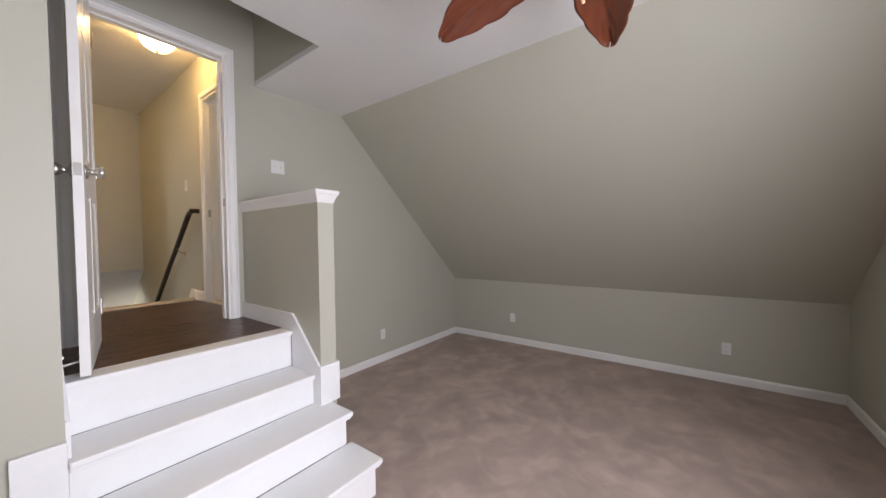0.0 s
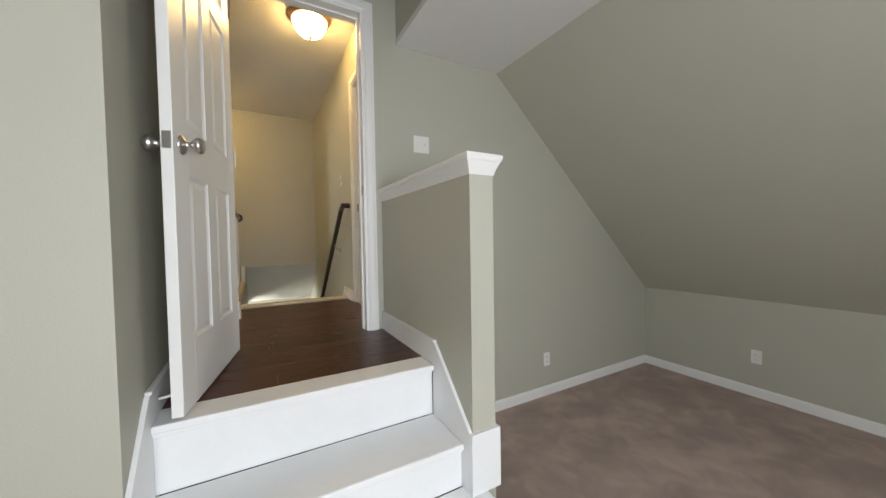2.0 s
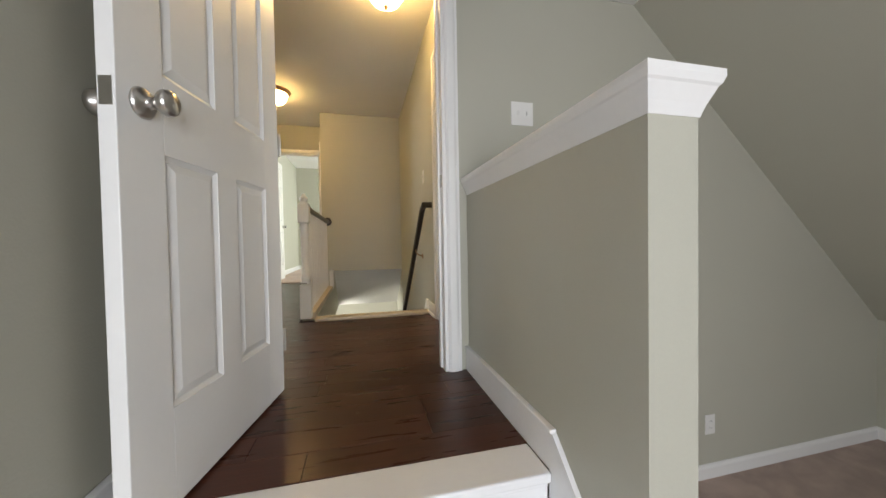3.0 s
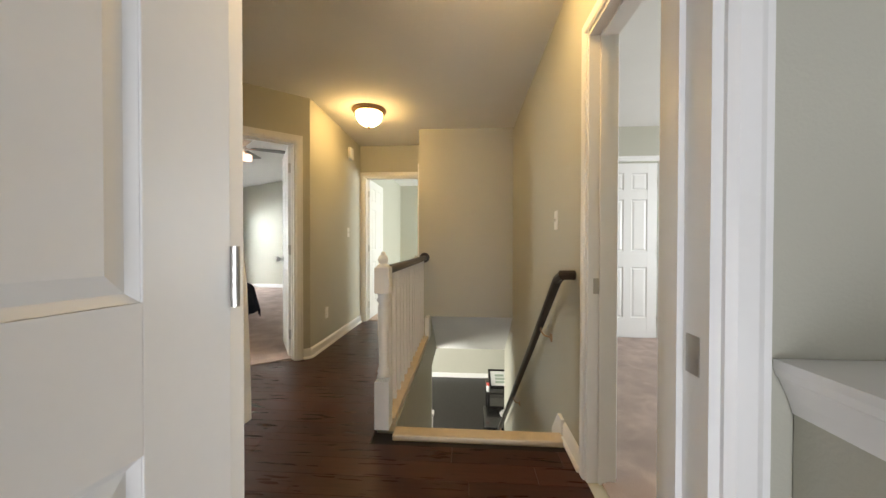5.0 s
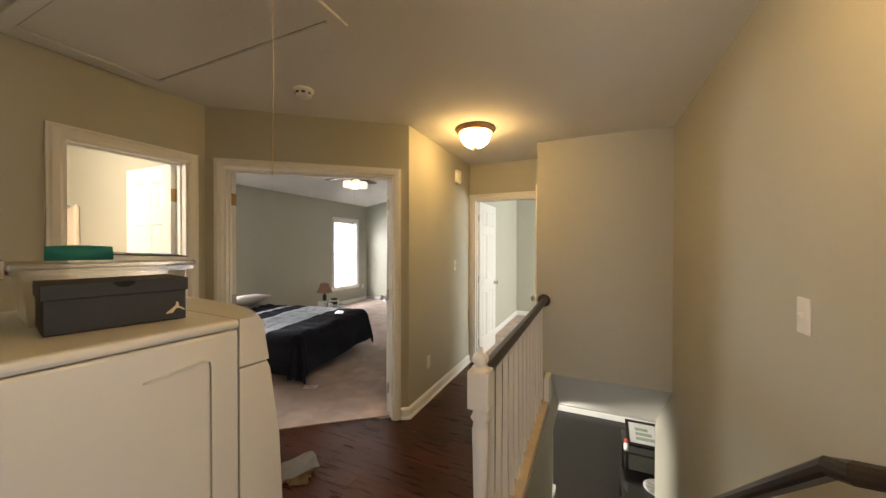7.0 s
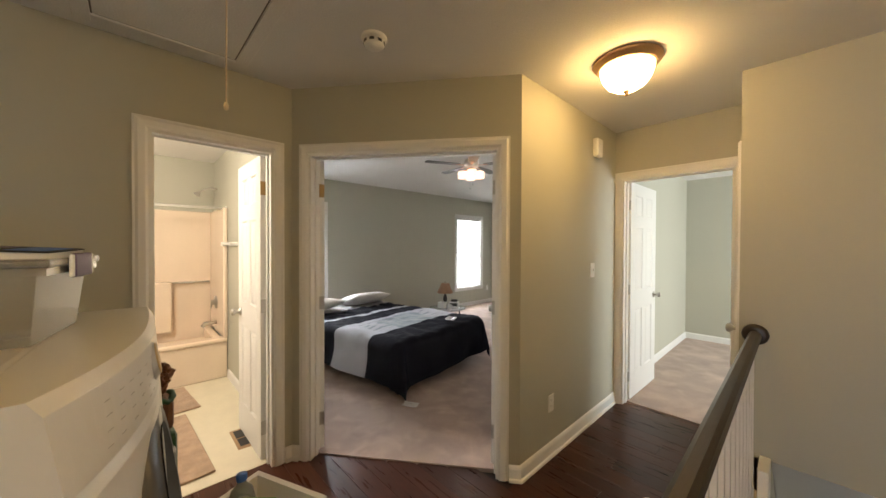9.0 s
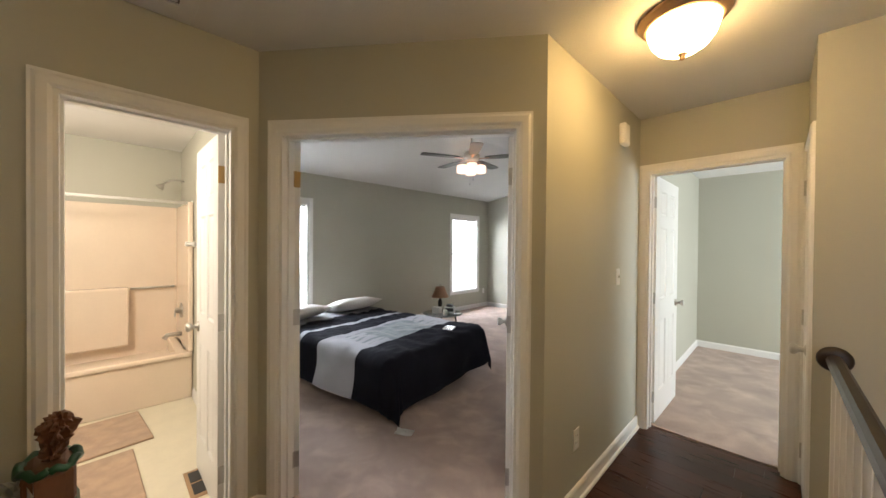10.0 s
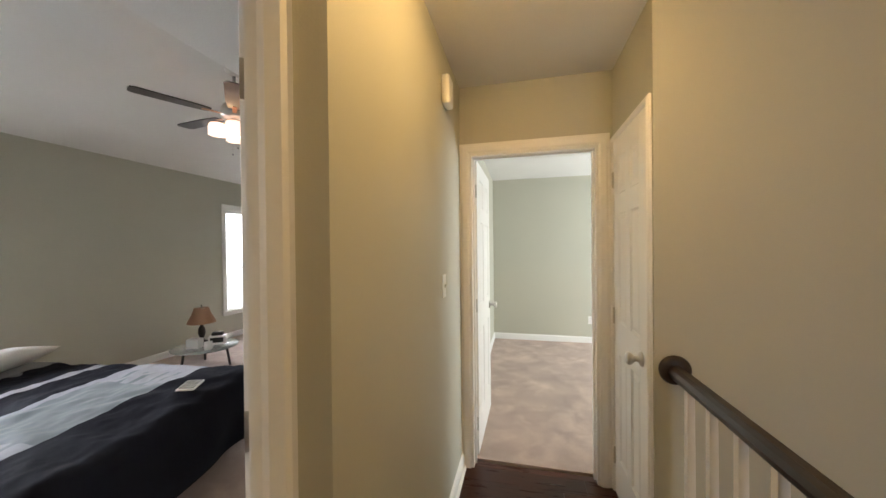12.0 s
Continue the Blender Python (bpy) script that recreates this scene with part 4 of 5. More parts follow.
part("grip", tube_bm([(0.05, -0.15, 0.945), (0.055, -0.15, 1.0)], 0.018, 10), BLUE, vac)
part("strap", tube_bm([(0.085 * math.cos(math.tau * k / 24) - 0.004, 0.066 * math.sin(math.tau * k / 24) - 0.005, 0.708 + 0.010 * math.sin(k * 1.9)) for k in range(25)], 0.012, 8), VGREEN, vac)
bag = thing("brown_bag", pose(-1.865, 0.945, 0.712, 0, 0, 20), "crumpled brown plastic bag on the cleaner", "bag")
bm = bmesh.new()
bmesh.ops.create_icosphere(bm, subdivisions=4, radius=1.0)
for v in bm.verts:
    c = v.co.copy()
    up = (c.z + 1) / 2
    crease = 1 - abs(noise.noise(c * 2.3)) * 1.1 + 0.35 * noise.noise(c * 5.1) - 0.25 * abs(noise.noise(c * 9.0))
    waist = 0.62 + 0.38 * abs(math.cos(up * math.pi * 1.25 + 0.2))
    v.co = Vector((c.x * 0.062 * crease * waist + 0.012 * up, c.y * 0.058 * crease * waist + 0.015 * up, 0.004 + 0.165 * up * (0.86 + 0.14 * crease)))
for f in bm.faces:
    f.smooth = False
part("bag", bm, BROWNBAG, bag)
rag = thing("cleaning_cloth", pose(-1.80, 0.865, 0.625, 10, 20, 0), "white cloth draped over the cleaner", "cloth")
part("cloth", crumple(11, 0.09, 0.06, 0.07), PAPER, rag)

# ---- attic ceiling fan ----
LEAF = mat("carved_leaf_wood", (0.15, 0.040, 0.018), 0.38, bump=0.3, scale=30, vary=0.25, vscale=8, stretch=(1, 6, 1), coat=0.3)


def leaf_bm():
    """A carved palm-leaf blade: lobed outline and ribbed faces, from the root along x."""
    bm = bmesh.new()
    n, m2 = 44, 16
    top, low = [], []
    for i in range(n + 1):
        u = i / n
        half_w = 0.125 * math.sin(math.pi * min(1.0, u * 0.93 + 0.05)) ** 0.6 * (1 - 0.35 * u) * (1 + 0.10 * abs(math.sin(u * math.pi * 4.5)))
        half_w = max(half_w, 0.004) if u < 0.999 else 0.004
        row_t, row_l = [], []
        for j in range(m2 + 1):
            v = 2 * j / m2 - 1
            rib = 0.007 * abs(math.cos((abs(v) * 1.7 - u * 4.5) * math.pi)) * (1 - 0.6 * abs(v)) + 0.006 * (1 - min(1.0, abs(v) * 4))
            x, y, z = 0.10 + 0.53 * u - 0.05 * abs(v) * (1 - u), half_w * v, -0.03 * u * u - 0.02 * v * v
            row_t.append(bm.verts.new((x, y, z + 0.006 + rib)))
            row_l.append(bm.verts.new((x, y, z - 0.006 + rib)))
        top.append(row_t)
        low.append(row_l)
    for g, flip in ((top, False), (low, True)):
        for i in range(n):
            for j in range(m2):
                q = (g[i][j], g[i + 1][j], g[i + 1][j + 1], g[i][j + 1])
                bm.faces.new(q if not flip else tuple(reversed(q)))
    for i in range(n):
        bm.faces.new((top[i][0], low[i][0], low[i + 1][0], top[i + 1][0]))
        bm.faces.new((top[i + 1][m2], low[i + 1][m2], low[i][m2], top[i][m2]))
    for j in range(m2):
        bm.faces.new((top[n][j], low[n][j], low[n][j + 1], top[n][j + 1]))
        bm.faces.new((top[0][j + 1], low[0][j + 1], low[0][j], top[0][j]))
    bmesh.ops.recalc_face_normals(bm, faces=bm.faces)
    for f in bm.faces:
        f.smooth = True
    return bm


fan = thing("ceiling_fan", pose(FANX, FANY, AC), "bronze ceiling fan with carved red-brown palm leaf blades", "ceiling fan")
part("canopy", lathe_bm([(0.0, 0.0), (0.065, 0.0), (0.06, -0.03), (0.03, -0.06), (0.014, -0.07)], 24, cap=False), BRONZE, fan)
part("downrod", tube_bm([(0, 0, -0.06), (0, 0, -0.20)], 0.013), BRONZE, fan)
part("motor", lathe_bm([(0.02, -0.18), (0.07, -0.20), (0.10, -0.25), (0.10, -0.32), (0.06, -0.37), (0.03, -0.40), (0.0, -0.41)], 28, cap=False), BRONZE, fan)
lf = mesh_of("blade", leaf_bm(), LEAF)
for k in range(5):
    ob = new("blade", lf)
    ob.parent = fan
    ob.matrix_basis = pose(0, 0, -0.283, 0, 0, FANA + 72 * k) @ pose(0.06, 0, 0, 12, 4, 0)
    part("blade_arm", turned(box_bm(0.05, 0.20, -0.014, 0.014, -0.006, 0.002, 0.003), pose(0, 0, -0.275, 0, 0, FANA + 72 * k)), BRONZE, fan)
chain = part("pull_chain", tube_bm([(0.02, 0.02, -0.40), (0.02, 0.02, -0.52)], 0.002, 6), BRASS, fan)
part("chain_knob", turned(lathe_bm([(0.0, -0.04), (0.007, -0.036), (0.006, -0.01), (0.003, 0.0)], 12, cap=False), pose(0.02, 0.02, -0.52)), mat("chain_wood", (0.55, 0.30, 0.16), 0.4), chain)

# ---- master bedroom ----
NAVY = mat("navy_cotton", (0.012, 0.0125, 0.020), 0.95, bump=0.4, scale=220, vary=0.2, vscale=5, spec=0.12)
STRIPE = mat("pale_stripe_cotton", (0.42, 0.43, 0.48), 0.85, bump=0.3, scale=220, vary=0.08, vscale=5)
SAGE = mat("grey_satin", (0.17, 0.205, 0.23), 0.45, bump=0.2, scale=160, vary=0.08, vscale=5, sheen=0.2)
SHEET = mat("grey_sheet", (0.20, 0.20, 0.21), 0.85, bump=0.2, scale=150, vary=0.1, sheen=0.2)
CASE = mat("white_pillowcase", (0.74, 0.71, 0.68), 0.85, bump=0.2, scale=60, vary=0.05, sheen=0.2)

LX, LY, BZ = 2.15, 1.51, 0.52
BED = pose(-4.44, 2.33, 0, 0, 0, 9.5)
bed = thing("bed", BED, "low double bed with a navy and silver striped comforter", "bed")
part("box_spring", box_bm(0.02, LX - 0.16, 0.12, LY - 0.12, 0.04, 0.26, 0.03), SHEET, bed)
part("mattress", box_bm(0.0, LX - 0.06, 0.03, LY - 0.03, 0.26, BZ - 0.03, 0.05), SHEET, bed, "grey sheeted mattress")
for x in (0.1, LX - 0.2):
    for y in (0.1, LY - 0.1):
        part("leg", box_bm(x - 0.025, x + 0.025, y - 0.025, y + 0.025, 0.0, 0.05), BLACK, bed)


def comforter_point(s, w):
    """s: along the bed from 0.30 to past the foot; w: across, beyond the sides it falls."""
    drop = 0.0
    x, y = s, w
    r = 0.09

    def fall(over):
        if over <= 0:
            return 0.0, 0.0
        a = min(over / r, math.pi / 2)
        out = r * math.sin(a)
        down = r * (1 - math.cos(a)) + max(0.0, over - r * math.pi / 2)
        return out, down

    dz = 0.0
    edge = LX - 0.08
    over_s, over_w = max(0.0, s - edge), max(0.05 - w, w - (LY - 0.05), 0.0)
    if over_s > 0 and over_w > 0:
        # a corner of the cloth: it falls as a gathered cone
        a = math.atan2(over_w, over_s)
        o, d = fall(min(math.hypot(over_s, over_w), 0.56 + 0.05 * math.sin(a * 5)))
        z = BZ + 0.005 - d
        o += (0.05 + 0.035 * math.sin(a * 2) + 0.025 * math.sin(2 * a) * math.cos(a * 9)) * min(1.0, d / 0.4) + max(0.0, 0.015 - z) * 0.9
        side = -1 if w < 0.05 else 1
        base_y = 0.05 if w < 0.05 else LY - 0.05
        return Vector((edge + o * math.cos(a), base_y + side * o * math.sin(a) * (0.5 + 0.5 * (2 * a / math.pi) ** 2), max(z, 0.012 + 0.02 * abs(noise.noise((s * 9, w * 9, 2))))))
    if s > edge:
        o, d = fall(s - edge)
        x, dz = edge + o, max(dz, d)
    if w < 0.05:
        o, d = fall(0.05 - w)
        y, dz = 0.05 - o, max(dz, d) if s <= edge else math.hypot(dz, d)
    if w > LY - 0.05:
        o, d = fall(w - (LY - 0.05))
        y, dz = LY - 0.05 + o, max(dz, d) if s <= edge else math.hypot(dz, d)
    q = Vector((s, w, 0))
    puff = 0.020 * noise.noise(q * 2.6) + 0.016 * noise.noise(q * 7.5) + 0.006 * noise.noise(q * 19)
    fold = 0.05 * noise.noise(Vector((s * 3.2, w * 3.2, 4.0))) * min(1.0, dz / 0.25)
    out_x = fold if s > edge else 0.0
    out_y = (-fold if w < 0.05 else fold) if (w < 0.05 or w > LY - 0.05) else 0.0
    flare = 0.05 * min(1.0, dz / 0.45)
    fx = flare * (1 if s > edge else 0)
    fy = flare * (-1 if w < 0.05 else 1 if w > LY - 0.05 else 0)
    z = BZ + 0.005 + puff * (1 - min(1, dz * 4)) - dz
    return Vector((x + out_x + fx, y + out_y + fy, max(0.012 + 0.008 * abs(noise.noise(q * 6)), z)))


bm = bmesh.new()
NS, NW = 220, 100
S0, S1, W0, W1 = 0.42, LX + 0.38, -0.40, LY + 0.32
grid = [[bm.verts.new(comforter_point(S0 + (S1 - S0) * i / NS, W0 + (W1 - W0) * j / NW)) for j in range(NW + 1)] for i in range(NS + 1)]
BANDS = [(0.80, 0), (0.88, 1), (1.18, 0), (1.23, 1), (1.72, 2), (9, 0)]
for i in range(NS):
    s = S0 + (S1 - S0) * (i + 0.5) / NS
    idx = next(k for lim, k in BANDS if s < lim)
    for j in range(NW):
        w = W0 + (W1 - W0) * (j + 0.5) / NW
        f = bm.faces.new((grid[i][j], grid[i + 1][j], grid[i + 1][j + 1], grid[i][j + 1]))
        f.smooth = True
        k = idx
        if idx == 2:
            k = 2 if 0.42 < w < 1.12 else 1
            if (0.20 < w < 0.44 or 1.10 < w < 1.34) and int((s - 1.27) / 0.0285) % 3 == 0 and 1.27 < s < 1.68:
                k = 2
        f.material_index = k
part("comforter", bm, [NAVY, STRIPE, SAGE], bed, "navy comforter with silver grey bands")
bm = box_bm(0.0, 0.46, -0.02, LY + 0.02, BZ - 0.20, BZ + 0.006, 0.03)
part("folded_sheet", bm, SHEET, bed, "grey top sheet")


def pillow(m):
    ob = thing("pillow", m, "plump white pillow at the head of the bed", "pillow", group="bed pillows")
    bm = bmesh.new()
    n = 20
    rows = []
    for s in (1, -1):
        g = []
        for i in range(n + 1):
            r = []
            for j in range(n + 1):
                u, v = 2 * i / n - 1, 2 * j / n - 1
                t = (max(0, 1 - abs(u) ** 2.6) * max(0, 1 - abs(v) ** 2.6)) ** 0.55
                x = 0.24 * u * (1 - 0.06 * (1 - v * v))
                y = 0.36 * v * (1 - 0.05 * (1 - u * u))
                r.append(bm.verts.new((x, y, 0.085 + s * 0.085 * t + 0.008 * noise.noise((x * 9, y * 9, s)) * t)))
            g.append(r)
        rows.append(g)
    for s, g in zip((1, -1), rows):
        for i in range(n):
            for j in range(n):
                q = (g[i][j], g[i + 1][j], g[i + 1][j + 1], g[i][j + 1])
                bm.faces.new(q if s > 0 else tuple(reversed(q))).smooth = True
    bmesh.ops.remove_doubles(bm, verts=bm.verts, dist=0.004)
    part("cushion", bm, CASE, ob)
    return ob


p1 = pillow(BED @ pose(0.25, 0.30, BZ + 0.012, 0, -10, 4))
copy_thing(p1, BED @ pose(0.27, 1.12, BZ + 0.012, 0, -14, -5))
phone = thing("tablet", pose(-2.66, 3.67, BZ + 0.036, 0, 3, 28), "small pale tablet lying on the comforter", "tablet")
part("case", box_bm(-0.05, 0.05, -0.08, 0.08, 0, 0.010, 0.003), PAPER, phone)
part("screen", box_bm(-0.042, 0.042, -0.07, 0.07, 0.0101, 0.0106), CLEAR, phone)
slip = thing("paper_slip", pose(-2.17, 2.68, 0.009, 0, 0, 30), "white paper slip on the carpet by the bed", "paper")
part("sheet", crumple(5, 0.07, 0.045, 0.008), PAPER, slip)

SHADE = mat("tan_lampshade", (0.36, 0.21, 0.13), 0.8, bump=0.2, scale=120, vary=0.08)
TGLASS = mat("table_glass", (0.75, 0.80, 0.80), 0.05, vary=0.01, transmission=0.7)
tbl = thing("side_table", pose(-4.36, 5.26, 0.008), "low round glass-topped side table on dark legs", "table")
part("tabletop", lathe_bm([(0.0, 0.235), (0.345, 0.235), (0.35, 0.241), (0.345, 0.247), (0.0, 0.247)], 40, cap=False), TGLASS, tbl, "round glass top")
for k in range(3):
    a = radians(120 * k + 20)
    part("leg", tube_bm([(0.24 * math.cos(a), 0.24 * math.sin(a), 0.234), (0.28 * math.cos(a), 0.28 * math.sin(a), 0.0)], 0.014, 8), DARKWOOD, tbl)
tl = thing("table_lamp", pose(-4.54, 5.37, 0.2555), "table lamp with tan bell shade and dark turned base", "table lamp")
part("base", lathe_bm([(0.0, 0), (0.07, 0), (0.07, 0.012), (0.03, 0.03), (0.022, 0.06), (0.042, 0.12), (0.036, 0.18), (0.016, 0.22), (0.012, 0.30), (0.0, 0.30)], 24, cap=False), DARKWOOD, tl)
part("shade", lathe_bm([(0.155, 0.25), (0.150, 0.27), (0.105, 0.36), (0.078, 0.44), (0.076, 0.44), (0.102, 0.36), (0.147, 0.27), (0.152, 0.25)], 32, cap=False), SHADE, tl, "tan fabric bell shade")
part("finial", turned(lathe_bm([(0.0, 0.0), (0.004, 0.0), (0.004, 0.02), (0.010, 0.028), (0.0, 0.04)], 10, cap=False), pose(0, 0, 0.44)), DARKWOOD, tl)
part("harp", tube_bm([(0, 0, 0.29), (0, 0, 0.445)], 0.004, 6), NICKEL, tl)
part("spider", box_bm(-0.078, 0.078, -0.003, 0.003, 0.436, 0.440), NICKEL, tl)
mk = thing("clock_radio", pose(-4.28, 5.36, 0.2555, 0, 0, 35), "silver and black clock radio on the glass table", "radio")
part("body", box_bm(-0.09, 0.09, -0.06, 0.06, 0, 0.11, 0.012), PLASTIC, mk)
part("panel", box_bm(-0.07, 0.07, -0.0615, -0.0605, 0.03, 0.09), SLOT, mk)
part("deck", box_bm(-0.06, 0.06, -0.04, 0.04, 0.11, 0.15, 0.01), SLOT, mk)
mg = thing("mug", pose(-4.18, 5.14, 0.2555), "white mug standing on the glass table", "mug")
part("cup", lathe_bm([(0.0, 0), (0.036, 0), (0.040, 0.01), (0.042, 0.09), (0.038, 0.09), (0.036, 0.012), (0.0, 0.010)], 20, cap=False), PLASTIC, mg)
part("handle", tube_bm([(0.040, 0, 0.075), (0.065, 0, 0.07), (0.068, 0, 0.035), (0.040, 0, 0.02)], 0.005, 8), PLASTIC, mg)
bx = thing("tissue_box", pose(-4.40, 5.16, 0.2555, 0, 0, 15), "white cardboard tissue box on the glass table", "box")
part("box", box_bm(-0.07, 0.07, -0.05, 0.05, 0, 0.11, 0.003), PAPER, bx)
part("slot", box_bm(-0.03, 0.03, -0.008, 0.008, 0.1101, 0.1106), SLOT, bx)

BLIND = mat("blind_slat", (0.78, 0.78, 0.77), 0.5, vary=0.02)
PANE = mat("window_pane", (0.95, 0.97, 0.97), 0.02, vary=0.0, transmission=1.0)


def window(name, m, w, z0, z1, label, depth=0.14, blinds=True):
    """A double-hung window: local x along the wall, the room towards -y."""
    ob = thing(name, m, label, "window", kind="structure")
    bm = bmesh.new()
    for a in ((0, 0.03, z0, z1), (w - 0.03, w, z0, z1), (0.03, w - 0.03, z1 - 0.03, z1), (0.03, w - 0.03, z0, z0 + 0.03)):
        add_box(bm, a[0], a[1], 0.0, depth, a[2], a[3])
    part("window_frame", bm, TRIM, ob)
    mid = (z0 + z1) / 2
    for lo, hi, y in ((z0 + 0.03, mid + 0.02, 0.085), (mid - 0.02, z1 - 0.03, 0.115)):
        bm = bmesh.new()
        add_box(bm, 0.03, 0.075, y, y + 0.025, lo, hi)
        add_box(bm, w - 0.075, w - 0.03, y, y + 0.025, lo, hi)
        add_box(bm, 0.075, w - 0.075, y, y + 0.025, lo, lo + 0.045)
        add_box(bm, 0.075, w - 0.075, y, y + 0.025, hi - 0.045, hi)
        sash = part("sash", bm, TRIM, ob)
        pane = part("pane", box_bm(0.07, w - 0.07, y + 0.010, y + 0.014, lo + 0.04, hi - 0.04), PANE, sash)
        pane.visible_shadow = False
    part("window_sill", box_bm(-0.075, w + 0.075, -0.035, 0.06, z0 - 0.012, z0 + 0.012, 0.005), TRIM, ob)
    part("apron", box_bm(-0.055, w + 0.055, -0.014, 0.0, z0 - 0.065, z0 - 0.013, 0.003), TRIM, ob)
    bm = bmesh.new()
    add_box(bm, -0.055, 0.0, -0.016, -0.001, z0 + 0.012, z1 + 0.055, 0.003)
    add_box(bm, w, w + 0.055, -0.016, -0.001, z0 + 0.012, z1 + 0.055, 0.003)
    add_box(bm, 0.0, w, -0.015, -0.001, z1, z1 + 0.055, 0.003)
    part("casing", bm, TRIM, ob)
    if blinds:
        part("headrail", box_bm(0.033, w - 0.033, 0.025, 0.065, z1 - 0.075, z1 - 0.031, 0.003), BLIND, ob)
        me = mesh_of("slat", turned(box_bm(0.035, w - 0.035, -0.012, 0.012, -0.0007, 0.0007), pose(0, 0, 0, 22, 0, 0)), BLIND)
        n = int((z1 - z0 - 0.12) / 0.024)
        for k in range(n):
            s = new("slat", me)
            s.parent = ob
            z = z0 + 0.035 + 0.024 * k
            s.matrix_basis = pose(0, 0.045, z, 30 if z < mid - 0.1 else 0, 0, 0)
    return ob


window("window_1", pose(MX, WN0, 0, 0, 0, 90), WN1 - WN0, WZ0, WZ1, "white double-hung window with half-open mini blinds")
window("window_2", pose(MX, WF0, 0, 0, 0, 90), WF1 - WF0, WZ0, WZ1, "white double-hung window with half-open mini blinds")

BLADE = mat("dark_blade", (0.055, 0.045, 0.04), 0.4, bump=0.1, scale=30, vary=0.2, stretch=(1, 8, 1))
SHADEGLASS = mat("fan_shade_glass", (0.9, 0.85, 0.8), 0.4, emit=(1.0, 0.64, 0.46), power=1.7)
COPPER = mat("copper_metal", (0.45, 0.25, 0.15), 0.3, 1.0, vary=0.08)


def plain_fan(m, rod, lit, label, turn):
    ob = thing("ceiling_fan", m, label, "ceiling fan")
    part("canopy", lathe_bm([(0.0, 0.01), (0.065, 0.01), (0.062, -0.03), (0.03, -0.055), (0.014, -0.06)], 24, cap=False), NICKEL, ob)
    part("downrod", tube_bm([(0, 0, -0.05), (0, 0, -rod)], 0.012), NICKEL, ob)
    part("motor", lathe_bm([(0.02, -rod + 0.02), (0.08, -rod), (0.10, -rod - 0.04), (0.10, -rod - 0.09), (0.07, -rod - 0.12), (0.0, -rod - 0.125)], 28, cap=False), NICKEL, ob)
    bm = prism_bm([(0.17, -0.045), (0.30, -0.060), (0.60, -0.068), (0.63, -0.05), (0.635, 0.0), (0.63, 0.05), (0.60, 0.068), (0.30, 0.060), (0.17, 0.045)], -0.004, 0.004)
    me = mesh_of("blade", turned(bm, pose(0, 0, 0, -3, 0, 0)), BLADE)
    for k in range(5):
        b = new("blade", me)
        b.parent = ob
        b.matrix_basis = pose(0, 0, -rod - 0.075, 0, 0, turn + 72 * k)
        part("blade_arm", turned(box_bm(0.08, 0.22, -0.016, 0.016, -0.012, -0.005, 0.003), pose(0, 0, -rod - 0.072, 0, 0, turn + 72 * k)), COPPER, ob)
    if lit:
        part("light_hub", lathe_bm([(0.0, -rod - 0.12), (0.05, -rod - 0.12), (0.06, -rod - 0.15), (0.03, -rod - 0.19), (0.0, -rod - 0.20)], 20, cap=False), COPPER, ob)
        for k in range(4):
            a = radians(45 + 90 * k)
            cx, cy = 0.115 * math.cos(a), 0.115 * math.sin(a)
            part("light_arm", tube_bm([(0, 0, -rod - 0.16), (cx * 0.7, cy * 0.7, -rod - 0.15), (cx, cy, -rod - 0.155)], 0.007, 8), COPPER, ob)
            part("shade", turned(lathe_bm([(0.02, 0.0), (0.055, -0.012), (0.062, -0.03), (0.062, -0.10), (0.058, -0.10), (0.054, -0.02)], 20, cap=False), pose(cx, cy, -rod - 0.15)), SHADEGLASS, ob, "lit frosted glass shade")
        for x in (-0.02, 0.03):
            ch = part("pull_chain", tube_bm([(x, 0, -rod - 0.20), (x, 0, -rod - 0.36 + x)], 0.0015, 6), NICKEL, ob)
            part("chain_knob", turned(lathe_bm([(0.0, -0.02), (0.006, -0.012), (0.0, 0.0)], 10, cap=False), pose(x, 0, -rod - 0.355 + x)), DARKWOOD, ch)
    return ob


plain_fan(pose(-2.82, 4.20, 2.885), 0.30, True, "nickel ceiling fan with dark blades and four lit shades", 28)
plain_fan(pose(3.0, 1.95, H - 0.012), 0.06, False, "low ceiling fan with dark blades in the side bedroom", 30)
lamp("fan_bulb", "POINT", pose(-2.82, 4.20, 2.40), 13, WARM, 0.05)

# ---- bathroom ----
SURROUND = mat("almond_acrylic", (0.78, 0.65, 0.52), 0.25, vary=0.03, coat=0.3)
bath = thing("bathtub", pose(-4.84, -0.0, 0.003), "almond acrylic bathtub with moulded surround", "bathtub")
part("apron", box_bm(0.76, 0.80, 0.13, 1.629, 0.0, 0.395, 0.012), SURROUND, bath)
part("rim", box_bm(0.70, 0.82, 0.13, 1.629, 0.385, 0.43, 0.015), SURROUND, bath)
part("basin", box_bm(0.02, 0.70, 0.13, 1.615, 0.0, 0.30, 0.02), SURROUND, bath)
part("back_wall", box_bm(0.0, 0.035, 0.13, 1.62, 0.16, 1.83, 0.01), SURROUND, bath)
part("side_wall", box_bm(0.035, 0.82, 1.590, 1.631, 0.43, 1.83, 0.012), SURROUND, bath)
part("side_rim", box_bm(0.035, 0.70, 1.515, 1.591, 0.16, 0.42, 0.012), SURROUND, bath)
part("back_ledge", box_bm(0.035, 0.14, 0.13, 1.21, 0.42, 1.00, 0.02), SURROUND, bath, "raised moulded shelf")
gb2 = thing("grab_bar", pose(-4.80, 1.40, 0.985), "chrome grab bar on the shower wall", "grab bar")
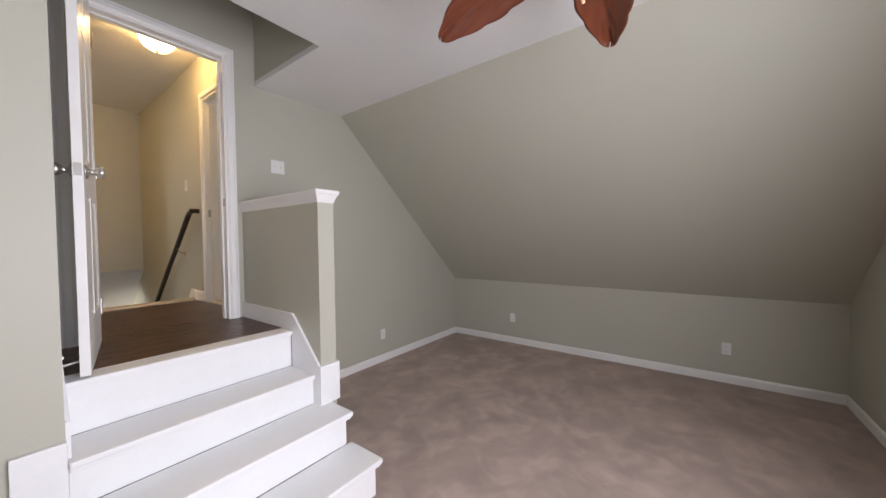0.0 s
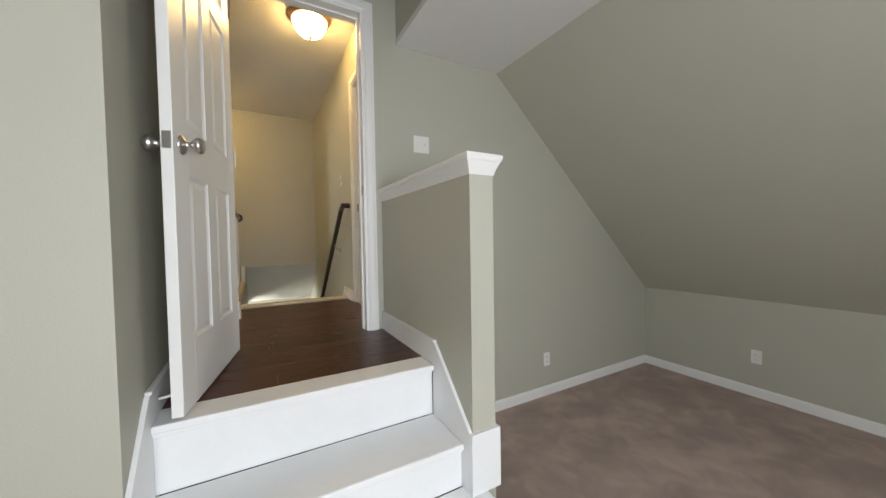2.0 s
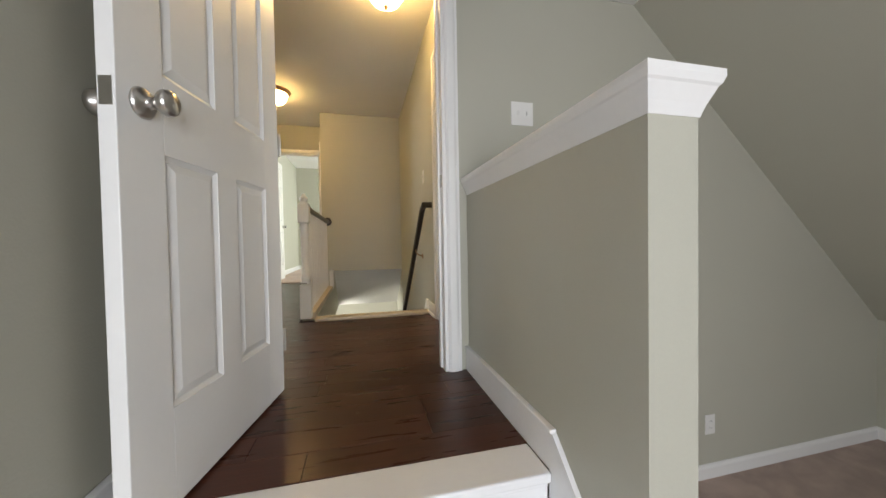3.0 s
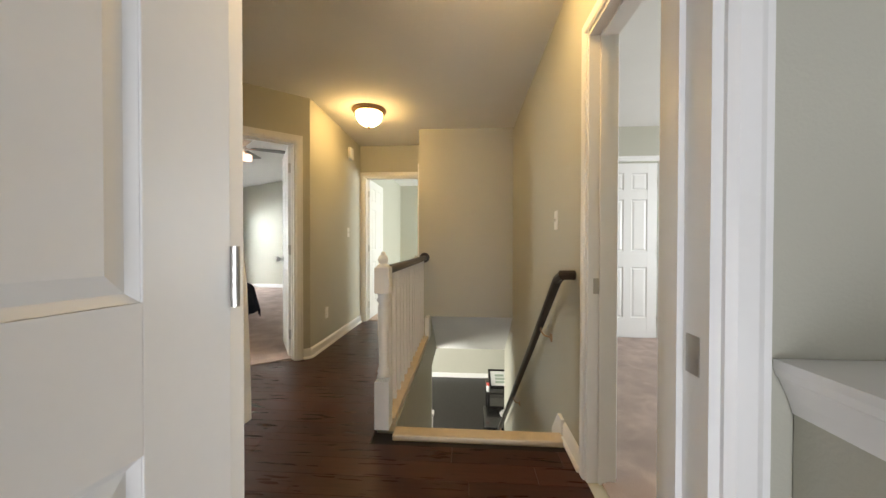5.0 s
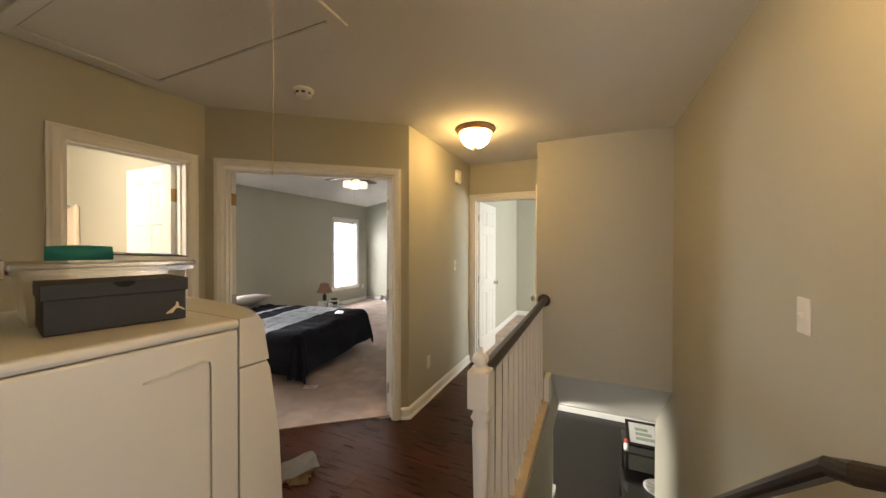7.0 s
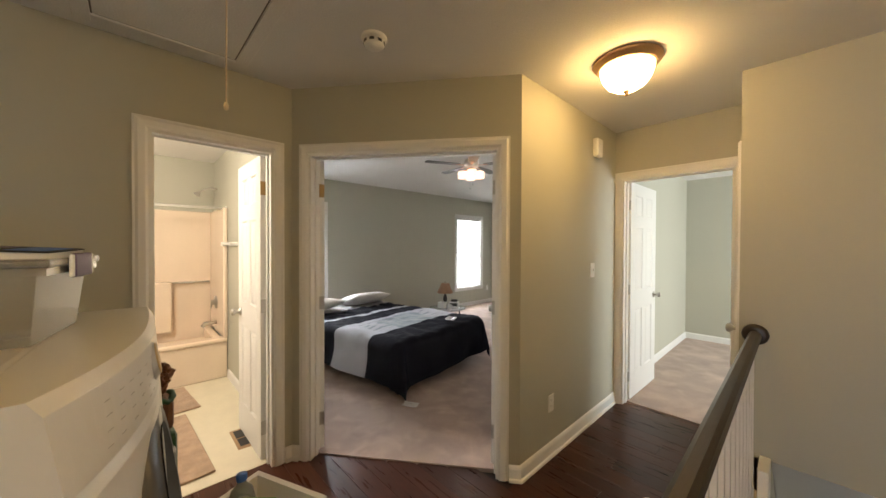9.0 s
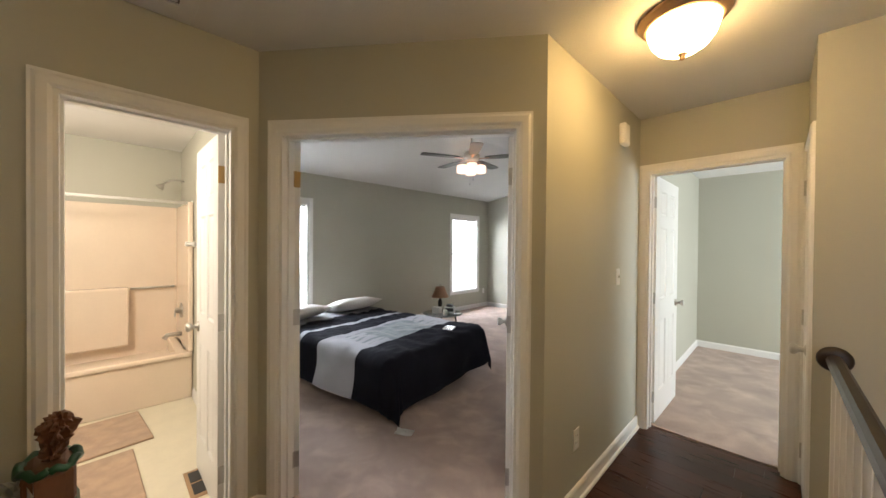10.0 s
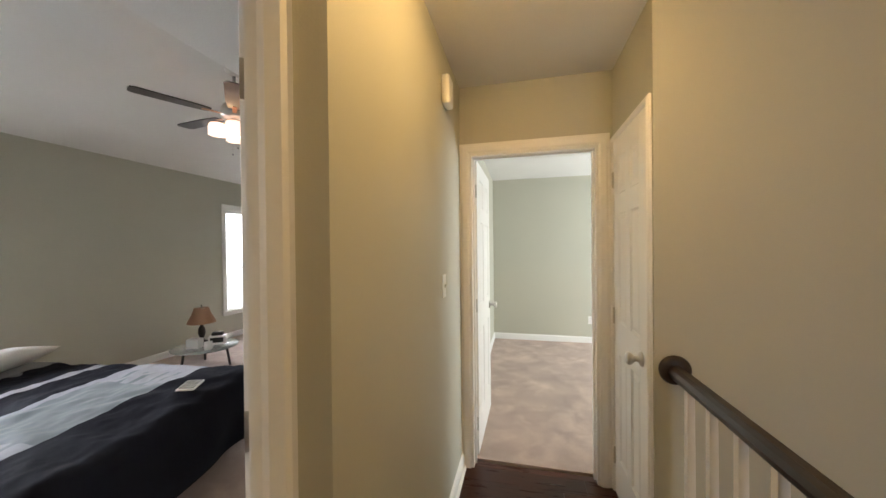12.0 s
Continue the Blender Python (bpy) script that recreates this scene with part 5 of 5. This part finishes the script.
part("bar", tube_bm([(0.0, -0.17, 0), (0.045, -0.17, 0), (0.045, 0.16, 0), (0.0, 0.16, 0)], 0.011, 10), NICKEL, gb2)
rod = thing("shower_rod", pose(-4.10, 0.0, 1.825), "white shower curtain rod with end flanges", "shower rod")
part("rod", tube_bm([(0, -0.49, 0), (0, 1.620, 0)], 0.013, 12), PLASTIC, rod)
part("flange", turned(lathe_bm([(0.028, 0), (0.028, 0.008), (0.016, 0.016), (0.0, 0.016)], 16, cap=False), pose(0, 1.634, 0, 90, 0, 0)), PLASTIC, rod)
sh = thing("shower_fixture", pose(-4.62, 1.634, 2.10), "chrome shower head on a short arm", "shower fixture")
part("arm", tube_bm([(0, 0, 0), (0, -0.08, 0.01), (0, -0.16, -0.04)], 0.010, 10), NICKEL, sh)
part("head", turned(lathe_bm([(0.012, 0.0), (0.016, -0.02), (0.036, -0.05), (0.036, -0.06), (0.0, -0.062)], 20, cap=False), pose(0, -0.165, -0.045, -40, 0, 0)), NICKEL, sh)
tap = thing("tub_faucet", pose(-4.42, 1.589, 0.535), "chrome tub spout with lever handle", "faucet")
part("spout", tube_bm([(0, 0, 0), (0, -0.11, 0.0), (0, -0.135, -0.035)], 0.022, 12), NICKEL, tap)
part("escutcheon", turned(lathe_bm([(0.075, 0.0), (0.07, 0.012), (0.03, 0.018), (0.025, 0.05), (0.0, 0.055)], 24, cap=False), pose(0, 0, 0.235, 90, 0, 0)), NICKEL, tap)
part("lever", tube_bm([(0, -0.05, 0.235), (0.02, -0.055, 0.175)], 0.008, 8), NICKEL, tap)
tb = thing("towel_bar", pose(-3.80, 1.635, 1.44), "white towel bar on the bathroom wall", "towel bar")
part("bar", tube_bm([(-0.22, -0.06, 0), (0.22, -0.06, 0)], 0.009, 10), PLASTIC, tb)
for x in (-0.2, 0.2):
    part("post", box_bm(x - 0.02, x + 0.02, -0.07, 0, -0.02, 0.02, 0.006), PLASTIC, tb)
MAT = mat("bath_mat_pile", (0.42, 0.29, 0.20), 0.95, bump=1.0, scale=160, vary=0.25, vscale=12, sheen=0.3)
for m, a, b in ((pose(-3.66, 0.95, 0.004, 0, 0, 6), 0.30, 0.33), (pose(-2.79, 0.89, 0.004, 0, 0, 3), 0.50, 0.33)):
    ob = thing("bath_mat", m, "tan cut-pile bath mat on the vinyl floor", "rug", group="bath mats")
    part("mat", box_bm(-a, a, -b, b, 0, 0.016, 0.006), MAT, ob)
vent = thing("floor_vent", pose(-2.615, 1.462, 0.004, 0, 0, 0), "brown metal floor register on the vinyl floor", "floor vent")
part("frame", box_bm(-0.15, 0.15, -0.06, 0.06, 0, 0.005, 0.002), BRONZE, vent)
for k in range(2):
    part("grille", box_bm(-0.125 + 0.13 * k, -0.01 + 0.13 * k, -0.04, 0.04, 0.005, 0.0065), SLOT, vent)

# ---- lower room ----
BLK = mat("black_lacquer", (0.012, 0.011, 0.011), 0.22, vary=0.1, coat=0.3)


def dark_table(name, m, lx, ly, h, label):
    ob = thing(name, m, label, "table")
    part("tabletop", box_bm(-lx, lx, -ly, ly, h - 0.035, h, 0.008), BLK, ob)
    part("shelf", box_bm(-lx + 0.04, lx - 0.04, -ly + 0.04, ly - 0.04, h * 0.35, h * 0.35 + 0.02, 0.004), BLK, ob)
    for x in (-lx + 0.04, lx - 0.04):
        for y in (-ly + 0.04, ly - 0.04):
            part("leg", box_bm(x - 0.025, x + 0.025, y - 0.025, y + 0.025, 0, h - 0.035, 0.004), BLK, ob)
    return ob


dark_table("coffee_table", pose(1.36, 6.10, -2.75), 0.48, 0.42, 0.46, "black lacquered low table on the lower floor")
dark_table("console_table", pose(1.45, 6.95, -2.75), 0.48, 0.40, 0.72, "black lacquered console table on the lower floor")
fr = thing("picture_frame", pose(1.33, 6.80, -2.026, -62, 0, 0), "black picture frame with a pale print leaning on the table", "picture frame")
bm = bmesh.new()
for a in ((-0.30, 0.30, 0.0, 0.05), (-0.30, 0.30, 0.45, 0.50), (-0.30, -0.25, 0.05, 0.45), (0.25, 0.30, 0.05, 0.45)):
    add_box(bm, a[0], a[1], -0.012, 0.012, a[2], a[3], 0.003)
part("frame", bm, BLK, fr)
part("mount", box_bm(-0.25, 0.25, -0.004, 0.004, 0.05, 0.45), PAPER, fr)
for k in range(3):
    part("print_patch", box_bm(-0.15, 0.15 - 0.05 * k, -0.0052, -0.0044, 0.12 + 0.09 * k, 0.18 + 0.09 * k), mat("green_print", (0.35, 0.42, 0.33), 0.6, vary=0.2, vscale=20), fr)
bk = thing("storage_box", pose(1.45, 7.24, -2.029, 0, 0, 0), "white and black box on the console table", "box")
part("box", box_bm(-0.26, 0.30, -0.10, 0.10, 0, 0.10, 0.004), PAPER, bk)
part("band", box_bm(-0.262, -0.20, -0.102, 0.102, 0.02, 0.08), BLK, bk)
pl = thing("round_tray", pose(1.42, 6.12, -2.289), "round silver patterned tray on the black table", "tray")
part("dish", lathe_bm([(0.0, 0.0), (0.15, 0.0), (0.22, 0.03), (0.225, 0.034), (0.15, 0.008), (0.0, 0.008)], 32, cap=False), PAPER, pl)
for k in range(10):
    a = 36 * k
    part("rib", turned(box_bm(0.05, 0.20, -0.006, 0.006, 0.008, 0.014), pose(0, 0, 0.0, 0, -5, a)), SILVER, pl)
rb = thing("spray_bottle", pose(1.00, 6.62, -2.029), "white bottle with a red cap on the console", "bottle")
part("bottle", lathe_bm([(0.035, 0.0), (0.036, 0.10), (0.02, 0.13)], 16), PLASTIC, rb)
part("cap", turned(lathe_bm([(0.03, 0.0), (0.03, 0.05), (0.0, 0.055)], 16, cap=False), pose(0, 0, 0.125)), mat("red_plastic", (0.5, 0.04, 0.03), 0.4), rb)
nw = thing("lower_newel", pose(0.05, 3.80, -2.75), "white newel post with a dark curved rail end", "newel post")
part("post", box_bm(-0.045, 0.045, -0.045, 0.045, 0, 1.62, 0.006), TRIM, nw)
part("cap", box_bm(-0.06, 0.06, -0.06, 0.06, 1.62, 1.66, 0.008), TRIM, nw)
part("rail_end", tube_bm([(0.0, 0.05, 1.45), (0.0, 0.18, 1.36), (0.02, 0.32, 1.20), (0.05, 0.40, 1.02)], 0.030, 10), DARKWOOD, nw)

# ---- windows that light the rooms behind the views ----
window("window_3", pose(1.35, -3.94, 0, 0, 0, 180), 1.8, 0.65 + CF, 2.0 + CF, "white double-hung attic window", blinds=False)

# ---- floor planks, last ----
PL_W = 0.127
rnd = random.Random(4)


def plank(parent, x0, x1, y0, y1):
    bm = bmesh.new()
    c = 0.0015
    lo = [bm.verts.new(v) for v in ((x0 + 0.0005, y0 + 0.0005, -0.018), (x1 - 0.0005, y0 + 0.0005, -0.018), (x1 - 0.0005, y1 - 0.0005, -0.018), (x0 + 0.0005, y1 - 0.0005, -0.018))]
    md = [bm.verts.new((v.co.x, v.co.y, -0.0015)) for v in lo]
    tp = [bm.verts.new(v) for v in ((x0 + c, y0 + c, 0), (x1 - c, y0 + c, 0), (x1 - c, y1 - c, 0), (x0 + c, y1 - c, 0))]
    for a, b in ((lo, md), (md, tp)):
        for k in range(4):
            bm.faces.new((a[k], a[(k + 1) % 4], b[(k + 1) % 4], b[k]))
    bm.faces.new(tp)
    ob = part("plank", bm, WOOD, parent)
    return ob


def plank_row(parent, xl, xr, y0, y1):
    x = xl - rnd.uniform(0, 0.7)
    while x < xr:
        n = x + rnd.choice((0.55, 0.8, 1.05, 1.25))
        if min(n, xr) - max(x, xl) > 0.02:
            plank(parent, max(x, xl), min(n, xr), y0, y1)
        x = n


fl = tagged(new("floor_hall"), "dark brown hand-scraped wood plank floor", "floor", "", "structure")
y = -0.612
while y < 4.17:
    y1 = min(y + PL_W, 4.17)
    if y1 <= 0.001:
        xl, xr = -0.06, 0.973
    elif y < 0.12:
        xl, xr = -2.1, 1.05
    else:
        xl, xr = -2.2, RX
        if y > 1.60:
            xl = max(-2.2, C0[0] + (y - C0[1]) / DU[1] * DU[0] - 0.10)
        if y > 2.45:
            xl = -0.97
        if y1 > 1.34:
            xr = 0.0
        if y > 3.40:
            xr = XC
    if y < 0 < y1:
        y1 = 0.0
    if y < 1.33 < y1:
        y1 = 1.33
    if y1 - y > 0.004:
        if 0 <= y < 0.119:
            plank_row(fl, DX0 + 0.017, DX1 - 0.017, y, min(y1, 0.12))
            y1 = min(y1, 0.12)
        else:
            plank_row(fl, xl, xr, y, y1)
    y = y1
